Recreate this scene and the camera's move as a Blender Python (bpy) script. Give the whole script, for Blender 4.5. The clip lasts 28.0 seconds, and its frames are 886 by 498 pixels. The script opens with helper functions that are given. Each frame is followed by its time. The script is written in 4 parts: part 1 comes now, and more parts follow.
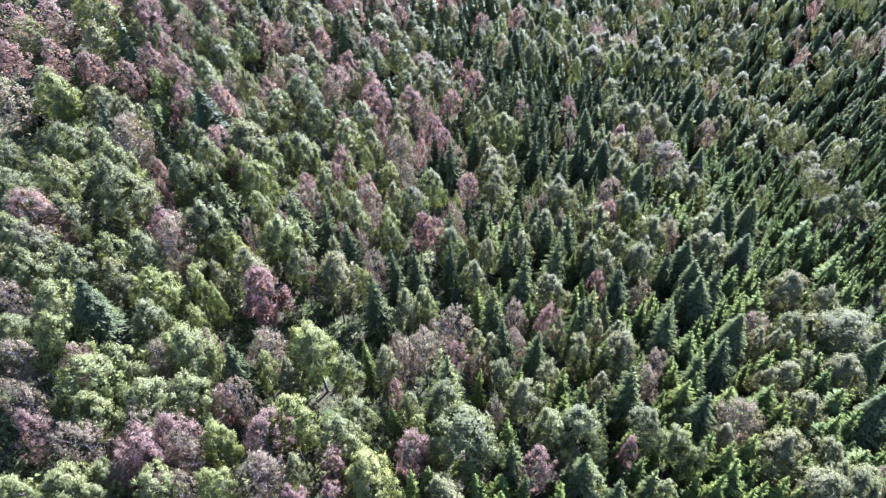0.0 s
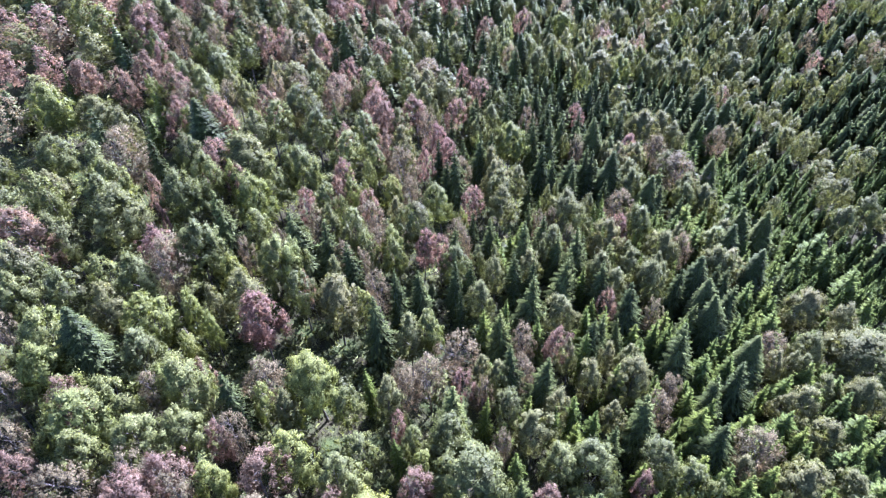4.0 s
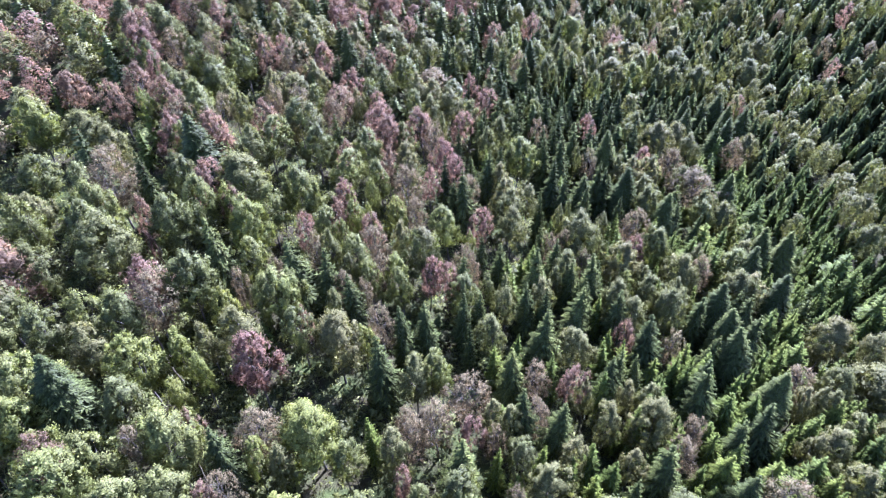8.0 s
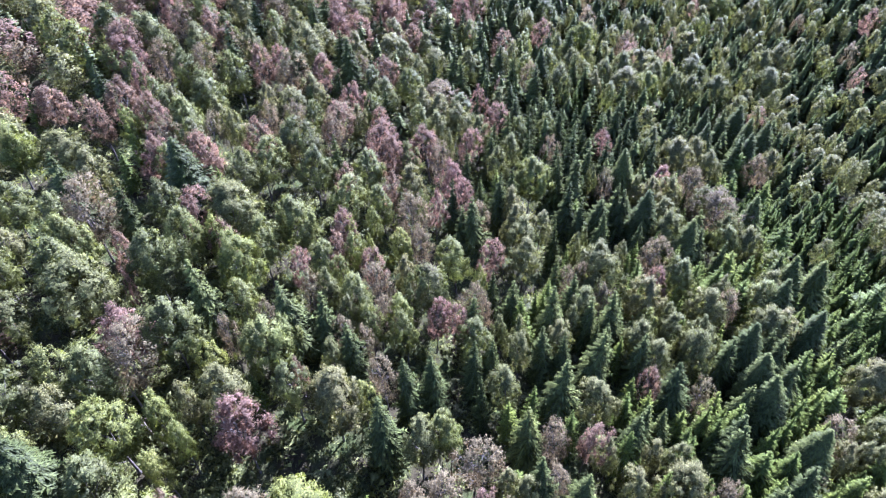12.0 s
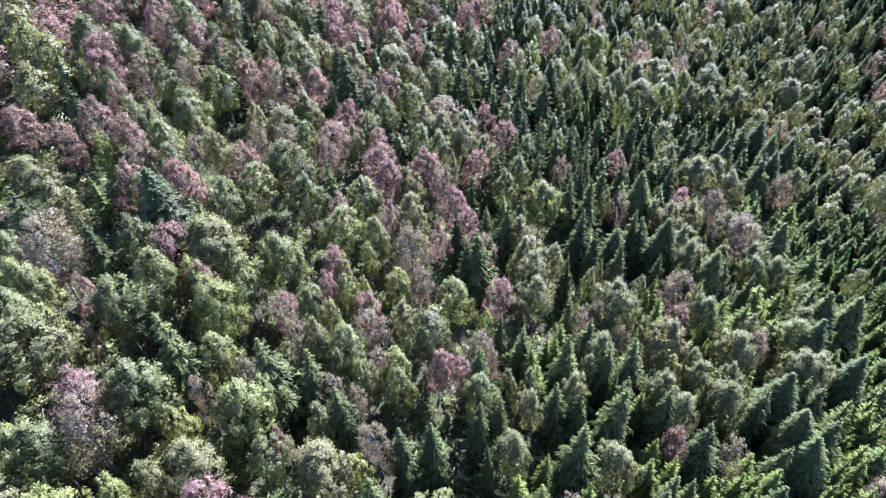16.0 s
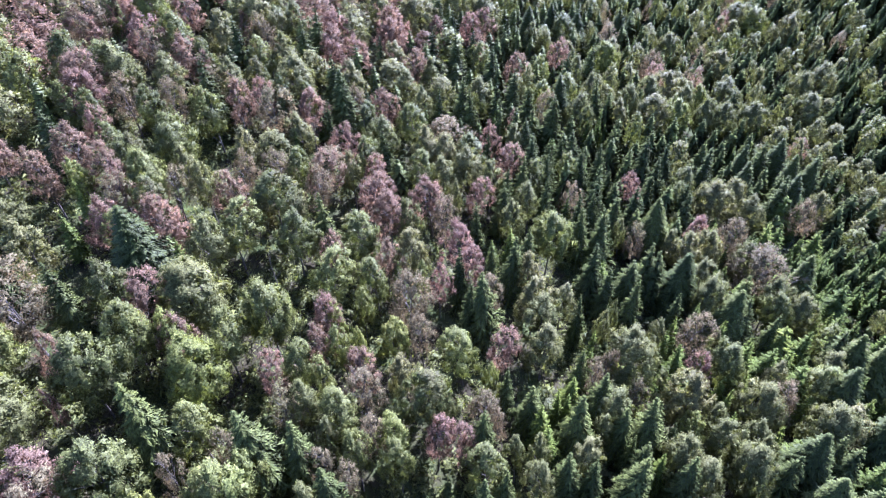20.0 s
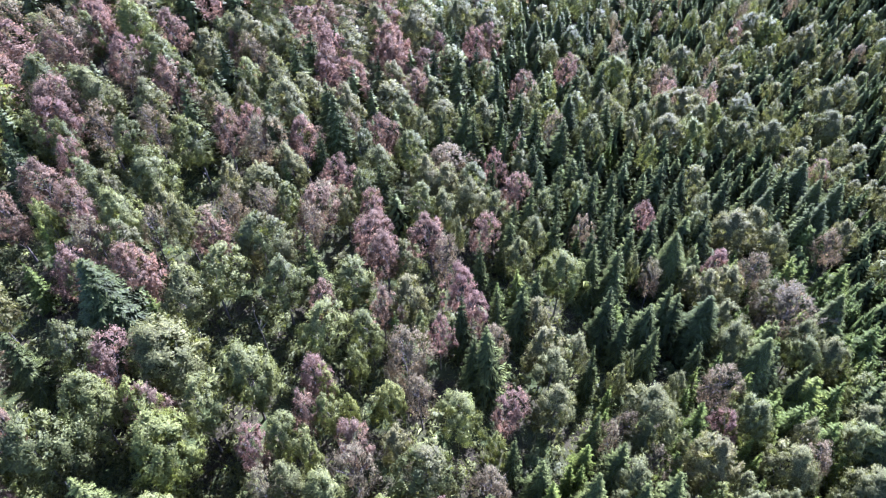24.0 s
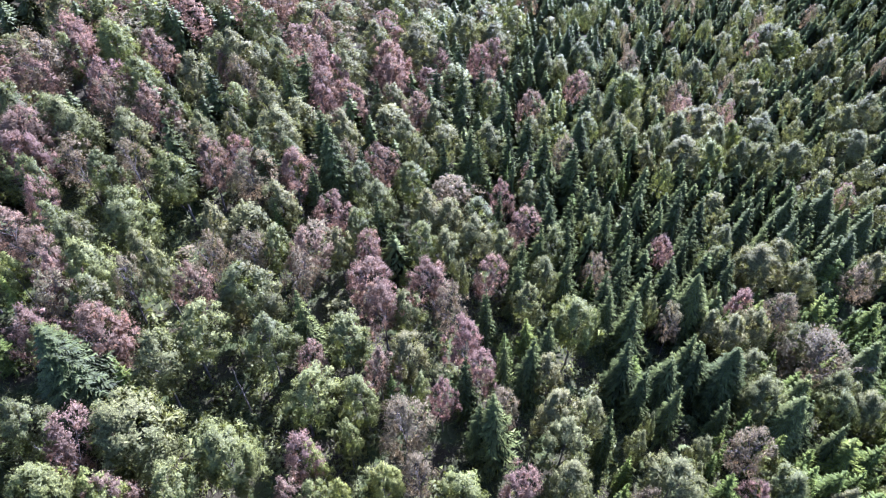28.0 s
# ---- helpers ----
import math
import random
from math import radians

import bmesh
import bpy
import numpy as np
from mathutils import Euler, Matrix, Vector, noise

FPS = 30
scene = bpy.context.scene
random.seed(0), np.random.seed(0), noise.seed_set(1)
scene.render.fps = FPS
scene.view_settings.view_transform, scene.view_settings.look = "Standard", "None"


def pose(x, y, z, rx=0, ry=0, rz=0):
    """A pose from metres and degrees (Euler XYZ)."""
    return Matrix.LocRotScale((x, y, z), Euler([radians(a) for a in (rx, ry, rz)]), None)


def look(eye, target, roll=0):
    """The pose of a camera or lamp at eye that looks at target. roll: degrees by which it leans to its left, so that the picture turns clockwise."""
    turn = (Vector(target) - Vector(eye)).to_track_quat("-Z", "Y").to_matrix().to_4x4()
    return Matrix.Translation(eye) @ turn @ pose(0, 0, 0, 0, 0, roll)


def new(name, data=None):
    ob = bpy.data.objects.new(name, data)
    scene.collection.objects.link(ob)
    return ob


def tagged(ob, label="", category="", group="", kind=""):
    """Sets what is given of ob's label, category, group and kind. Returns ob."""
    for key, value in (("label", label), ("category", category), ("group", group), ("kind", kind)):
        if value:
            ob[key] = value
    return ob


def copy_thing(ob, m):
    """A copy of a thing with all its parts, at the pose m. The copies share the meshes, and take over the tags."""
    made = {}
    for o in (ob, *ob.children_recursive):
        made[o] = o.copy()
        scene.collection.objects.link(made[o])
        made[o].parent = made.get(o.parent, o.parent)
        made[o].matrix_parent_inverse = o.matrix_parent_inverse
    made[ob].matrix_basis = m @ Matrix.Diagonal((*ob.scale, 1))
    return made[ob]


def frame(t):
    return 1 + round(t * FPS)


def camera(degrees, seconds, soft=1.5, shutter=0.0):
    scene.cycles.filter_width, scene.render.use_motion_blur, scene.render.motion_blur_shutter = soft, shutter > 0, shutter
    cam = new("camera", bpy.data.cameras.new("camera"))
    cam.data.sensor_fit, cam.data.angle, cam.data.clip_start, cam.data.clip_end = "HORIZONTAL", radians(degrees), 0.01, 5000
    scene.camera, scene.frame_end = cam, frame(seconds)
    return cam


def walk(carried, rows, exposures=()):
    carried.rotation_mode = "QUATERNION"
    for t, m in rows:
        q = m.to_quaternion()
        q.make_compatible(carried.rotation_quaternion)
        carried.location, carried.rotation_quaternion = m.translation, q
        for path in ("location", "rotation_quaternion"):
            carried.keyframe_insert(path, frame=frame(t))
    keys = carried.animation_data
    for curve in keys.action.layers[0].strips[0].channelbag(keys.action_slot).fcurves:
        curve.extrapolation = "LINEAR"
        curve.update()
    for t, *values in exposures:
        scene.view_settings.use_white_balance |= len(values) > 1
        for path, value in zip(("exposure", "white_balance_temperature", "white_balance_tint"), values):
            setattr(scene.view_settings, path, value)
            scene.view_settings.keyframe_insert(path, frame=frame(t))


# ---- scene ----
# camera and walk
cam = camera(74.0, 28.0, 1.18)
PATH = [
    (0, (1.086, -0.552, 74.792), (1.105, 0.968, 73.492), -1.8),
    (0.5, (1.028, 0.062, 74.776), (1.046, 1.583, 73.476), -1.8),
    (1, (0.993, 0.693, 74.754), (1.01, 2.213, 73.455), -1.9),
    (1.5, (0.966, 1.317, 74.71), (0.983, 2.837, 73.411), -1.8),
    (2, (0.931, 1.98, 74.703), (0.947, 3.501, 73.403), -1.9),
    (2.5, (0.875, 2.648, 74.733), (0.889, 4.168, 73.433), -1.9),
    (3, (0.852, 3.349, 74.739), (0.865, 4.869, 73.438), -1.9),
    (3.5, (0.83, 4.163, 74.71), (0.842, 5.681, 73.408), -1.9),
    (5.5, (0.658, 7.889, 74.623), (0.666, 9.406, 73.319), -1.9),
    (6, (0.574, 9.01, 74.587), (0.581, 10.525, 73.282), -1.9),
    (6.5, (0.442, 10.089, 74.582), (0.449, 11.603, 73.275), -1.9),
    (7, (0.277, 11.207, 74.558), (0.284, 12.721, 73.251), -1.8),
    (7.5, (0.15, 12.325, 74.514), (0.156, 13.837, 73.205), -1.8),
    (8, (0.041, 13.552, 74.39), (0.046, 15.064, 73.08), -1.8),
    (8.5, (-0.128, 14.786, 74.261), (-0.123, 16.296, 72.95), -1.7),
    (9, (-0.26, 16.107, 74.169), (-0.255, 17.616, 72.857), -1.7),
    (9.5, (-0.317, 17.465, 74.091), (-0.314, 18.974, 72.779), -1.8),
    (10, (-0.413, 18.864, 74.022), (-0.411, 20.372, 72.709), -1.7),
    (10.5, (-0.53, 20.303, 73.944), (-0.529, 21.811, 72.63), -1.6),
    (11, (-0.629, 21.732, 73.885), (-0.628, 23.239, 72.57), -1.6),
    (11.5, (-0.735, 23.27, 73.785), (-0.734, 24.775, 72.468), -1.6),
    (12, (-0.838, 24.782, 73.657), (-0.838, 26.285, 72.337), -1.6),
    (12.5, (-0.791, 26.316, 73.513), (-0.793, 27.818, 72.192), -1.6),
    (14.5, (-0.605, 32.028, 72.538), (-0.612, 33.529, 71.217), -1.6),
    (15, (-0.537, 33.393, 72.408), (-0.546, 34.894, 71.087), -1.6),
    (15.5, (-0.511, 34.807, 72.3), (-0.521, 36.309, 70.979), -1.6),
    (16, (-0.472, 36.191, 72.232), (-0.484, 37.693, 70.911), -1.7),
    (16.5, (-0.424, 37.601, 72.182), (-0.438, 39.102, 70.861), -1.7),
    (17, (-0.448, 38.924, 72.157), (-0.462, 40.425, 70.836), -1.6),
    (17.5, (-0.457, 40.282, 72.15), (-0.471, 41.783, 70.829), -1.6),
    (18, (-0.449, 41.609, 72.136), (-0.464, 43.109, 70.813), -1.6),
    (18.5, (-0.422, 43.001, 72.077), (-0.439, 44.501, 70.754), -1.7),
    (19, (-0.377, 44.317, 72.05), (-0.395, 45.815, 70.725), -1.6),
    (19.5, (-0.299, 45.638, 71.984), (-0.319, 47.136, 70.659), -1.6),
    (20, (-0.212, 46.939, 71.942), (-0.234, 48.436, 70.616), -1.6),
    (20.5, (-0.1, 48.223, 71.933), (-0.123, 49.72, 70.607), -1.6),
    (21, (-0.053, 49.461, 71.94), (-0.078, 50.959, 70.615), -1.6),
    (21.5, (0.027, 50.815, 71.963), (0.001, 52.314, 70.638), -1.6),
    (23.5, (0.205, 56.141, 72.029), (0.174, 57.64, 70.705), -1.7),
    (24, (0.184, 57.464, 71.975), (0.151, 58.963, 70.651), -1.8),
    (24.5, (0.17, 58.767, 71.893), (0.136, 60.265, 70.568), -1.8),
    (25, (0.204, 60.085, 71.817), (0.169, 61.584, 70.494), -1.8),
    (25.5, (0.175, 61.372, 71.772), (0.139, 62.871, 70.449), -1.8),
    (26, (0.207, 62.695, 71.771), (0.169, 64.194, 70.448), -1.9),
    (26.5, (0.222, 64.036, 71.818), (0.183, 65.535, 70.494), -1.9),
    (27, (0.232, 65.52, 71.878), (0.189, 67.018, 70.554), -1.9),
    (27.5, (0.274, 66.932, 71.949), (0.231, 68.431, 70.625), -1.9),
    (28, (0.317, 68.389, 72.007), (0.272, 69.888, 70.684), -2.0),
]
walk(cam, [(t, look(eye, target, roll)) for t, eye, target, roll in PATH], [(0.0, 2.74, 4720.0, 34.5), (10.0, 2.7, 4720.0, 34.5), (28.0, 2.62, 4720.0, 34.5)])

# world: clear sky, sun high from the right and ahead
SUN_AZIMUTH, SUN_HEIGHT = radians(28.0), radians(43.0)
world = bpy.data.worlds.new("sky")
scene.world = world
world.use_nodes = True
sky = world.node_tree.nodes.new("ShaderNodeTexSky")
sky.sky_type, sky.sun_disc = "NISHITA", False
sky.sun_elevation, sky.sun_rotation = SUN_HEIGHT, SUN_AZIMUTH
sky.air_density, sky.dust_density = 1.2, 1.5
world.node_tree.links.new(sky.outputs[0], world.node_tree.nodes["Background"].inputs[0])
world.node_tree.nodes["Background"].inputs[1].default_value = 0.072
sun = new("sun", bpy.data.lights.new("sun", "SUN"))
sun.data.energy, sun.data.angle, sun.data.color = 6.0, radians(0.55), (1.0, 0.96, 0.9)
to_sun = Vector((math.sin(SUN_AZIMUTH) * math.cos(SUN_HEIGHT), math.cos(SUN_AZIMUTH) * math.cos(SUN_HEIGHT), math.sin(SUN_HEIGHT)))
sun.matrix_world = look(to_sun * 300, (0, 0, 0))
rng = np.random.default_rng(7)


# materials
def nodes_of(name):
    mat = bpy.data.materials.new(name)
    mat.use_nodes = True
    tree = mat.node_tree
    return mat, tree, tree.nodes["Principled BSDF"], tree.nodes["Material Output"]


def node(tree, kind, **values):
    n = tree.nodes.new(kind)
    for key, value in values.items():
        n.inputs[key].default_value = value
    return n


def ramp(tree, source, stops):
    r = tree.nodes.new("ShaderNodeValToRGB")
    while len(r.color_ramp.elements) < len(stops):
        r.color_ramp.elements.new(0.5)
    for e, (at, colour) in zip(r.color_ramp.elements, stops):
        e.position, e.color = at, (*colour, 1)
    tree.links.new(source, r.inputs[0])
    return r.outputs[0]


def blend(tree, a, b, factor, how="MIX"):
    m = tree.nodes.new("ShaderNodeMix")
    m.data_type, m.blend_type = "RGBA", how
    for socket, value in ((m.inputs[0], factor), (m.inputs[6], a), (m.inputs[7], b)):
        if isinstance(value, (int, float, tuple)):
            socket.default_value = value
        else:
            tree.links.new(value, socket)
    return m.outputs[2]


def foliage(name, tints, through_light=0.35, rough=0.46, leaf_spread=0.42, grain=6.5, gloss=0.16, passed=(1.15, 1.2, 0.6)):
    """Leaves: a tint per tree, drifting patches within the crown, and a spread from leaf to leaf."""
    mat, tree, shade, out = nodes_of(name)
    info, geo = tree.nodes.new("ShaderNodeObjectInfo"), tree.nodes.new("ShaderNodeNewGeometry")
    stand = node(tree, "ShaderNodeTexNoise", Scale=0.16, Detail=2.0)
    tree.links.new(geo.outputs["Position"], stand.inputs["Vector"])
    mixed = tree.nodes.new("ShaderNodeMath")
    mixed.operation = "MULTIPLY_ADD"
    tree.links.new(info.outputs["Random"], mixed.inputs[0])
    mixed.inputs[1].default_value = 0.62
    shift = tree.nodes.new("ShaderNodeMath")
    shift.operation = "MULTIPLY_ADD"
    tree.links.new(stand.outputs["Fac"], shift.inputs[0])
    shift.inputs[1].default_value, shift.inputs[2].default_value = 0.9, -0.26
    tree.links.new(shift.outputs[0], mixed.inputs[2])
    step = 1 / (len(tints) - 1)
    tint = ramp(tree, mixed.outputs[0], [(i * step, c) for i, c in enumerate(tints)])
    leaf = ramp(tree, geo.outputs["Random Per Island"], [(0, (1 - leaf_spread,) * 3), (0.7, (1, 1, 1)), (1, (1 + leaf_spread, 1 + leaf_spread, 1 + leaf_spread * 0.8))])
    colour = blend(tree, tint, leaf, 1.0, "MULTIPLY")
    fine = node(tree, "ShaderNodeTexNoise", Scale=grain, Detail=2.0, Roughness=0.7)
    tree.links.new(geo.outputs["Position"], fine.inputs["Vector"])
    flecks = ramp(tree, fine.outputs["Fac"], [(0.36, (0.52, 0.53, 0.56)), (0.5, (1, 1, 1)), (0.64, (1.2, 1.2, 1.12))])
    colour = blend(tree, colour, flecks, 1.0, "MULTIPLY")
    tree.links.new(colour, shade.inputs["Base Color"])
    relief = node(tree, "ShaderNodeBump", Strength=0.8, Distance=0.12)
    tree.links.new(fine.outputs["Fac"], relief.inputs["Height"])
    tree.links.new(relief.outputs[0], shade.inputs["Normal"])
    shade.inputs["Roughness"].default_value = rough
    shade.inputs["Specular IOR Level"].default_value = gloss
    lit = tree.nodes.new("ShaderNodeBsdfTranslucent")
    tree.links.new(blend(tree, colour, (*passed, 1), 1.0, "MULTIPLY"), lit.inputs[0])
    both = node(tree, "ShaderNodeMixShader", Fac=through_light)
    tree.links.new(shade.outputs[0], both.inputs[1])
    tree.links.new(lit.outputs[0], both.inputs[2])
    tree.links.new(both.outputs[0], out.inputs[0])
    return mat


def rough_stuff(name, tints, scale, detail_scale, bump=0.3, rough=0.9):
    mat, tree, shade, _ = nodes_of(name)
    geo = tree.nodes.new("ShaderNodeNewGeometry")
    big = node(tree, "ShaderNodeTexNoise", Scale=scale, Detail=4.0)
    small = node(tree, "ShaderNodeTexNoise", Scale=detail_scale, Detail=6.0, Roughness=0.7)
    for n in (big, small):
        tree.links.new(geo.outputs["Position"], n.inputs["Vector"])
    step = 0.5 / (len(tints) - 1)
    base = ramp(tree, big.outputs["Fac"], [(0.25 + i * step, c) for i, c in enumerate(tints)])
    grain = ramp(tree, small.outputs["Fac"], [(0.25, (0.45, 0.45, 0.45)), (0.75, (1.4, 1.4, 1.4))])
    tree.links.new(blend(tree, base, grain, 1.0, "MULTIPLY"), shade.inputs["Base Color"])
    relief = node(tree, "ShaderNodeBump", Strength=bump, Distance=0.1)
    tree.links.new(small.outputs["Fac"], relief.inputs["Height"])
    tree.links.new(relief.outputs[0], shade.inputs["Normal"])
    shade.inputs["Roughness"].default_value = rough
    shade.inputs["Specular IOR Level"].default_value = 0.08
    return mat


NEEDLES = foliage("spruce_needles", [(0.049, 0.060, 0.019), (0.069, 0.081, 0.024), (0.094, 0.106, 0.029), (0.124, 0.134, 0.032)], 0.14, leaf_spread=0.5, grain=4.2, gloss=0.08)
YOUNG_NEEDLES = foliage("young_needles", [(0.075, 0.098, 0.022), (0.115, 0.140, 0.026), (0.160, 0.178, 0.030)], 0.22, leaf_spread=0.5, grain=4.2, gloss=0.08)
GREEN = foliage("green_leaves", [(0.136, 0.113, 0.047), (0.109, 0.116, 0.038), (0.139, 0.144, 0.043), (0.167, 0.171, 0.050), (0.176, 0.195, 0.053)], 0.35)
FRESH = foliage("fresh_leaves", [(0.147, 0.158, 0.041), (0.180, 0.188, 0.046), (0.211, 0.203, 0.050)], 0.40)
PALE = foliage("pale_leaves", [(0.120, 0.122, 0.045), (0.143, 0.143, 0.052), (0.165, 0.156, 0.060), (0.182, 0.158, 0.068)], 0.35, gloss=0.09)
PINK = foliage("reddish_leaves", [(0.210, 0.160, 0.098), (0.224, 0.160, 0.105), (0.232, 0.157, 0.112), (0.238, 0.154, 0.121)], 0.56, gloss=0.06, passed=(1.2, 1.02, 0.85))
DRY = foliage("dry_leaves", [(0.143, 0.122, 0.066), (0.166, 0.138, 0.074), (0.188, 0.150, 0.082), (0.152, 0.146, 0.064)], 0.42, gloss=0.06, passed=(1.2, 1.02, 0.85))
BARK = rough_stuff("grey_bark", [(0.06, 0.05, 0.042), (0.11, 0.095, 0.08), (0.17, 0.15, 0.13)], 0.8, 9.0, 0.5)
SPRUCE_BARK = rough_stuff("brown_bark", [(0.06, 0.04, 0.03), (0.11, 0.08, 0.06)], 0.8, 9.0, 0.5)
DEAD_WOOD = rough_stuff("bleached_wood", [(0.180, 0.146, 0.104), (0.270, 0.228, 0.166)], 0.8, 9.0, 0.4)
SOIL = rough_stuff("forest_floor", [(0.022, 0.018, 0.010), (0.038, 0.032, 0.016), (0.040, 0.048, 0.015), (0.062, 0.078, 0.022)], 0.22, 5.0, 1.0)


# terrain: a spur that falls away to a gully, with a rising slope beyond it
def eased(v, low, high, run=25.0):
    """v kept within low and high, running out softly past them."""
    inside = np.clip(v, low, high)
    return inside + run * np.tanh((v - inside) / run)


def canopy_height(x, y):
    """Height of the tree tops: falling to the right, rising slowly ahead, with the far side of the gully rising again."""
    u, v = (eased(x, -95, 140) - 10) / 100, (eased(y, 25, 265) - 140) / 100
    across = 8.14 - 33.55 * u - 2.53 * u**2 + 10.39 * u**3
    return across + v * (3.16 - 4.76 * u + 4.08 * u**2) + v**2 * (0.58 - 1.18 * u + 2.22 * u**2)


CANOPY = 14.5


def ground_height(x, y):
    return canopy_height(x, y) - CANOPY + 0.35 * np.sin(x * 0.31 + 1) * np.cos(y * 0.27) + 0.15 * np.sin(x * 0.9) * np.sin(y * 0.8 + 2)


def mesh_of(name, verts, faces, materials, smooth=False, normals=None):
    """A mesh from arrays of vertices and of triangles or quads; leaves may take the soft normals of their crown."""
    verts, faces = np.asarray(verts, np.float32), np.asarray(faces, np.int32)
    me = bpy.data.meshes.new(name)
    me.vertices.add(len(verts))
    me.vertices.foreach_set("co", verts.ravel())
    side = faces.shape[1]
    me.loops.add(faces.size)
    me.loops.foreach_set("vertex_index", faces.ravel())
    me.polygons.add(len(faces))
    me.polygons.foreach_set("loop_start", np.arange(0, faces.size, side, dtype=np.int32))
    if smooth:
        me.polygons.foreach_set("use_smooth", np.ones(len(faces), bool))
    for m in materials:
        me.materials.append(m)
    me.update(calc_edges=True)
    if normals is not None:
        soft = me.attributes.new("custom_normal", "FLOAT_VECTOR", "POINT")
        soft.data.foreach_set("vector", np.asarray(normals, np.float32).ravel())
        me.update()
    return me


def terrain():
    xs = np.r_[-4000, -2500, -1500, -900, -600, -420, -300, np.arange(-220, 281, 4.0), 360, 480, 650, 950, 1500, 2500, 4000]
    ys = np.r_[-4000, -2500, -1500, -900, -500, -300, -150, -80, np.arange(-40, 401, 4.0), 480, 600, 800, 1200, 1800, 2700, 4000]
    gx, gy = np.meshgrid(xs, ys)
    verts = np.stack([gx, gy, ground_height(gx, gy)], -1).reshape(-1, 3)
    cols = len(xs)
    i = (np.arange(len(ys) - 1)[:, None] * cols + np.arange(cols - 1)).ravel()
    faces = np.stack([i, i + 1, i + cols + 1, i + cols], -1)
    return tagged(new("ground", mesh_of("ground", verts, faces, [SOIL], True)),
                  "steep forest floor of brown litter and green moss", "ground", kind="structure")


terrain()


# tree parts
def unit(v):
    return v / np.maximum(np.linalg.norm(v, axis=-1, keepdims=True), 1e-9)


def tube(points, radii, sides=6):
    """A tapered tube along points; returns vertices and quads."""
    points = np.asarray(points, float)
    verts, faces = [], []
    for i, (p, r) in enumerate(zip(points, radii)):
        way = unit(points[min(i + 1, len(points) - 1)] - points[max(i - 1, 0)])
        a = unit(np.cross(way, (0.3, 1, 0.1)))
        b = np.cross(way, a)
        for k in range(sides):
            w = 2 * math.pi * k / sides
            verts.append(p + r * (math.cos(w) * a + math.sin(w) * b))
    for i in range(len(points) - 1):
        for k in range(sides):
            q = (k + 1) % sides
            faces.append((i * sides + k, i * sides + q, (i + 1) * sides + q, (i + 1) * sides + k))
    return verts, faces


def gather(pieces):
    verts, faces, n = [], [], 0
    for v, f in pieces:
        verts.append(np.asarray(v, float))
        faces.append(np.asarray(f, int) + n)
        n += len(v)
    return np.concatenate(verts), np.concatenate(faces)


def leaves(centres, normals, length, width, r, lead=None):
    """Small pointed sprays, a triangle each; they point the way of lead, or any way."""
    n = len(centres)
    side = unit(np.cross(normals, r.normal(size=(n, 3)) if lead is None else -lead + r.normal(size=(n, 3)) * 0.35))
    along = np.cross(side, normals)
    l, w = length[:, None] / 2, width[:, None] / 2
    verts = np.stack([centres - along * l - side * w, centres - along * l + side * w, centres + along * l * 1.2], 1)
    return verts.reshape(-1, 3), np.arange(3 * n).reshape(-1, 3)


def facing(verts, faces, outward):
    """Triangles wound so that they face outward, the way given for each vertex."""
    a, b, c = (verts[faces[:, i]] for i in range(3))
    wrong = (np.cross(b - a, c - a) * outward[faces[:, 0]]).sum(1) < 0
    faces = faces.copy()
    faces[wrong] = faces[wrong][:, ::-1]
    return faces


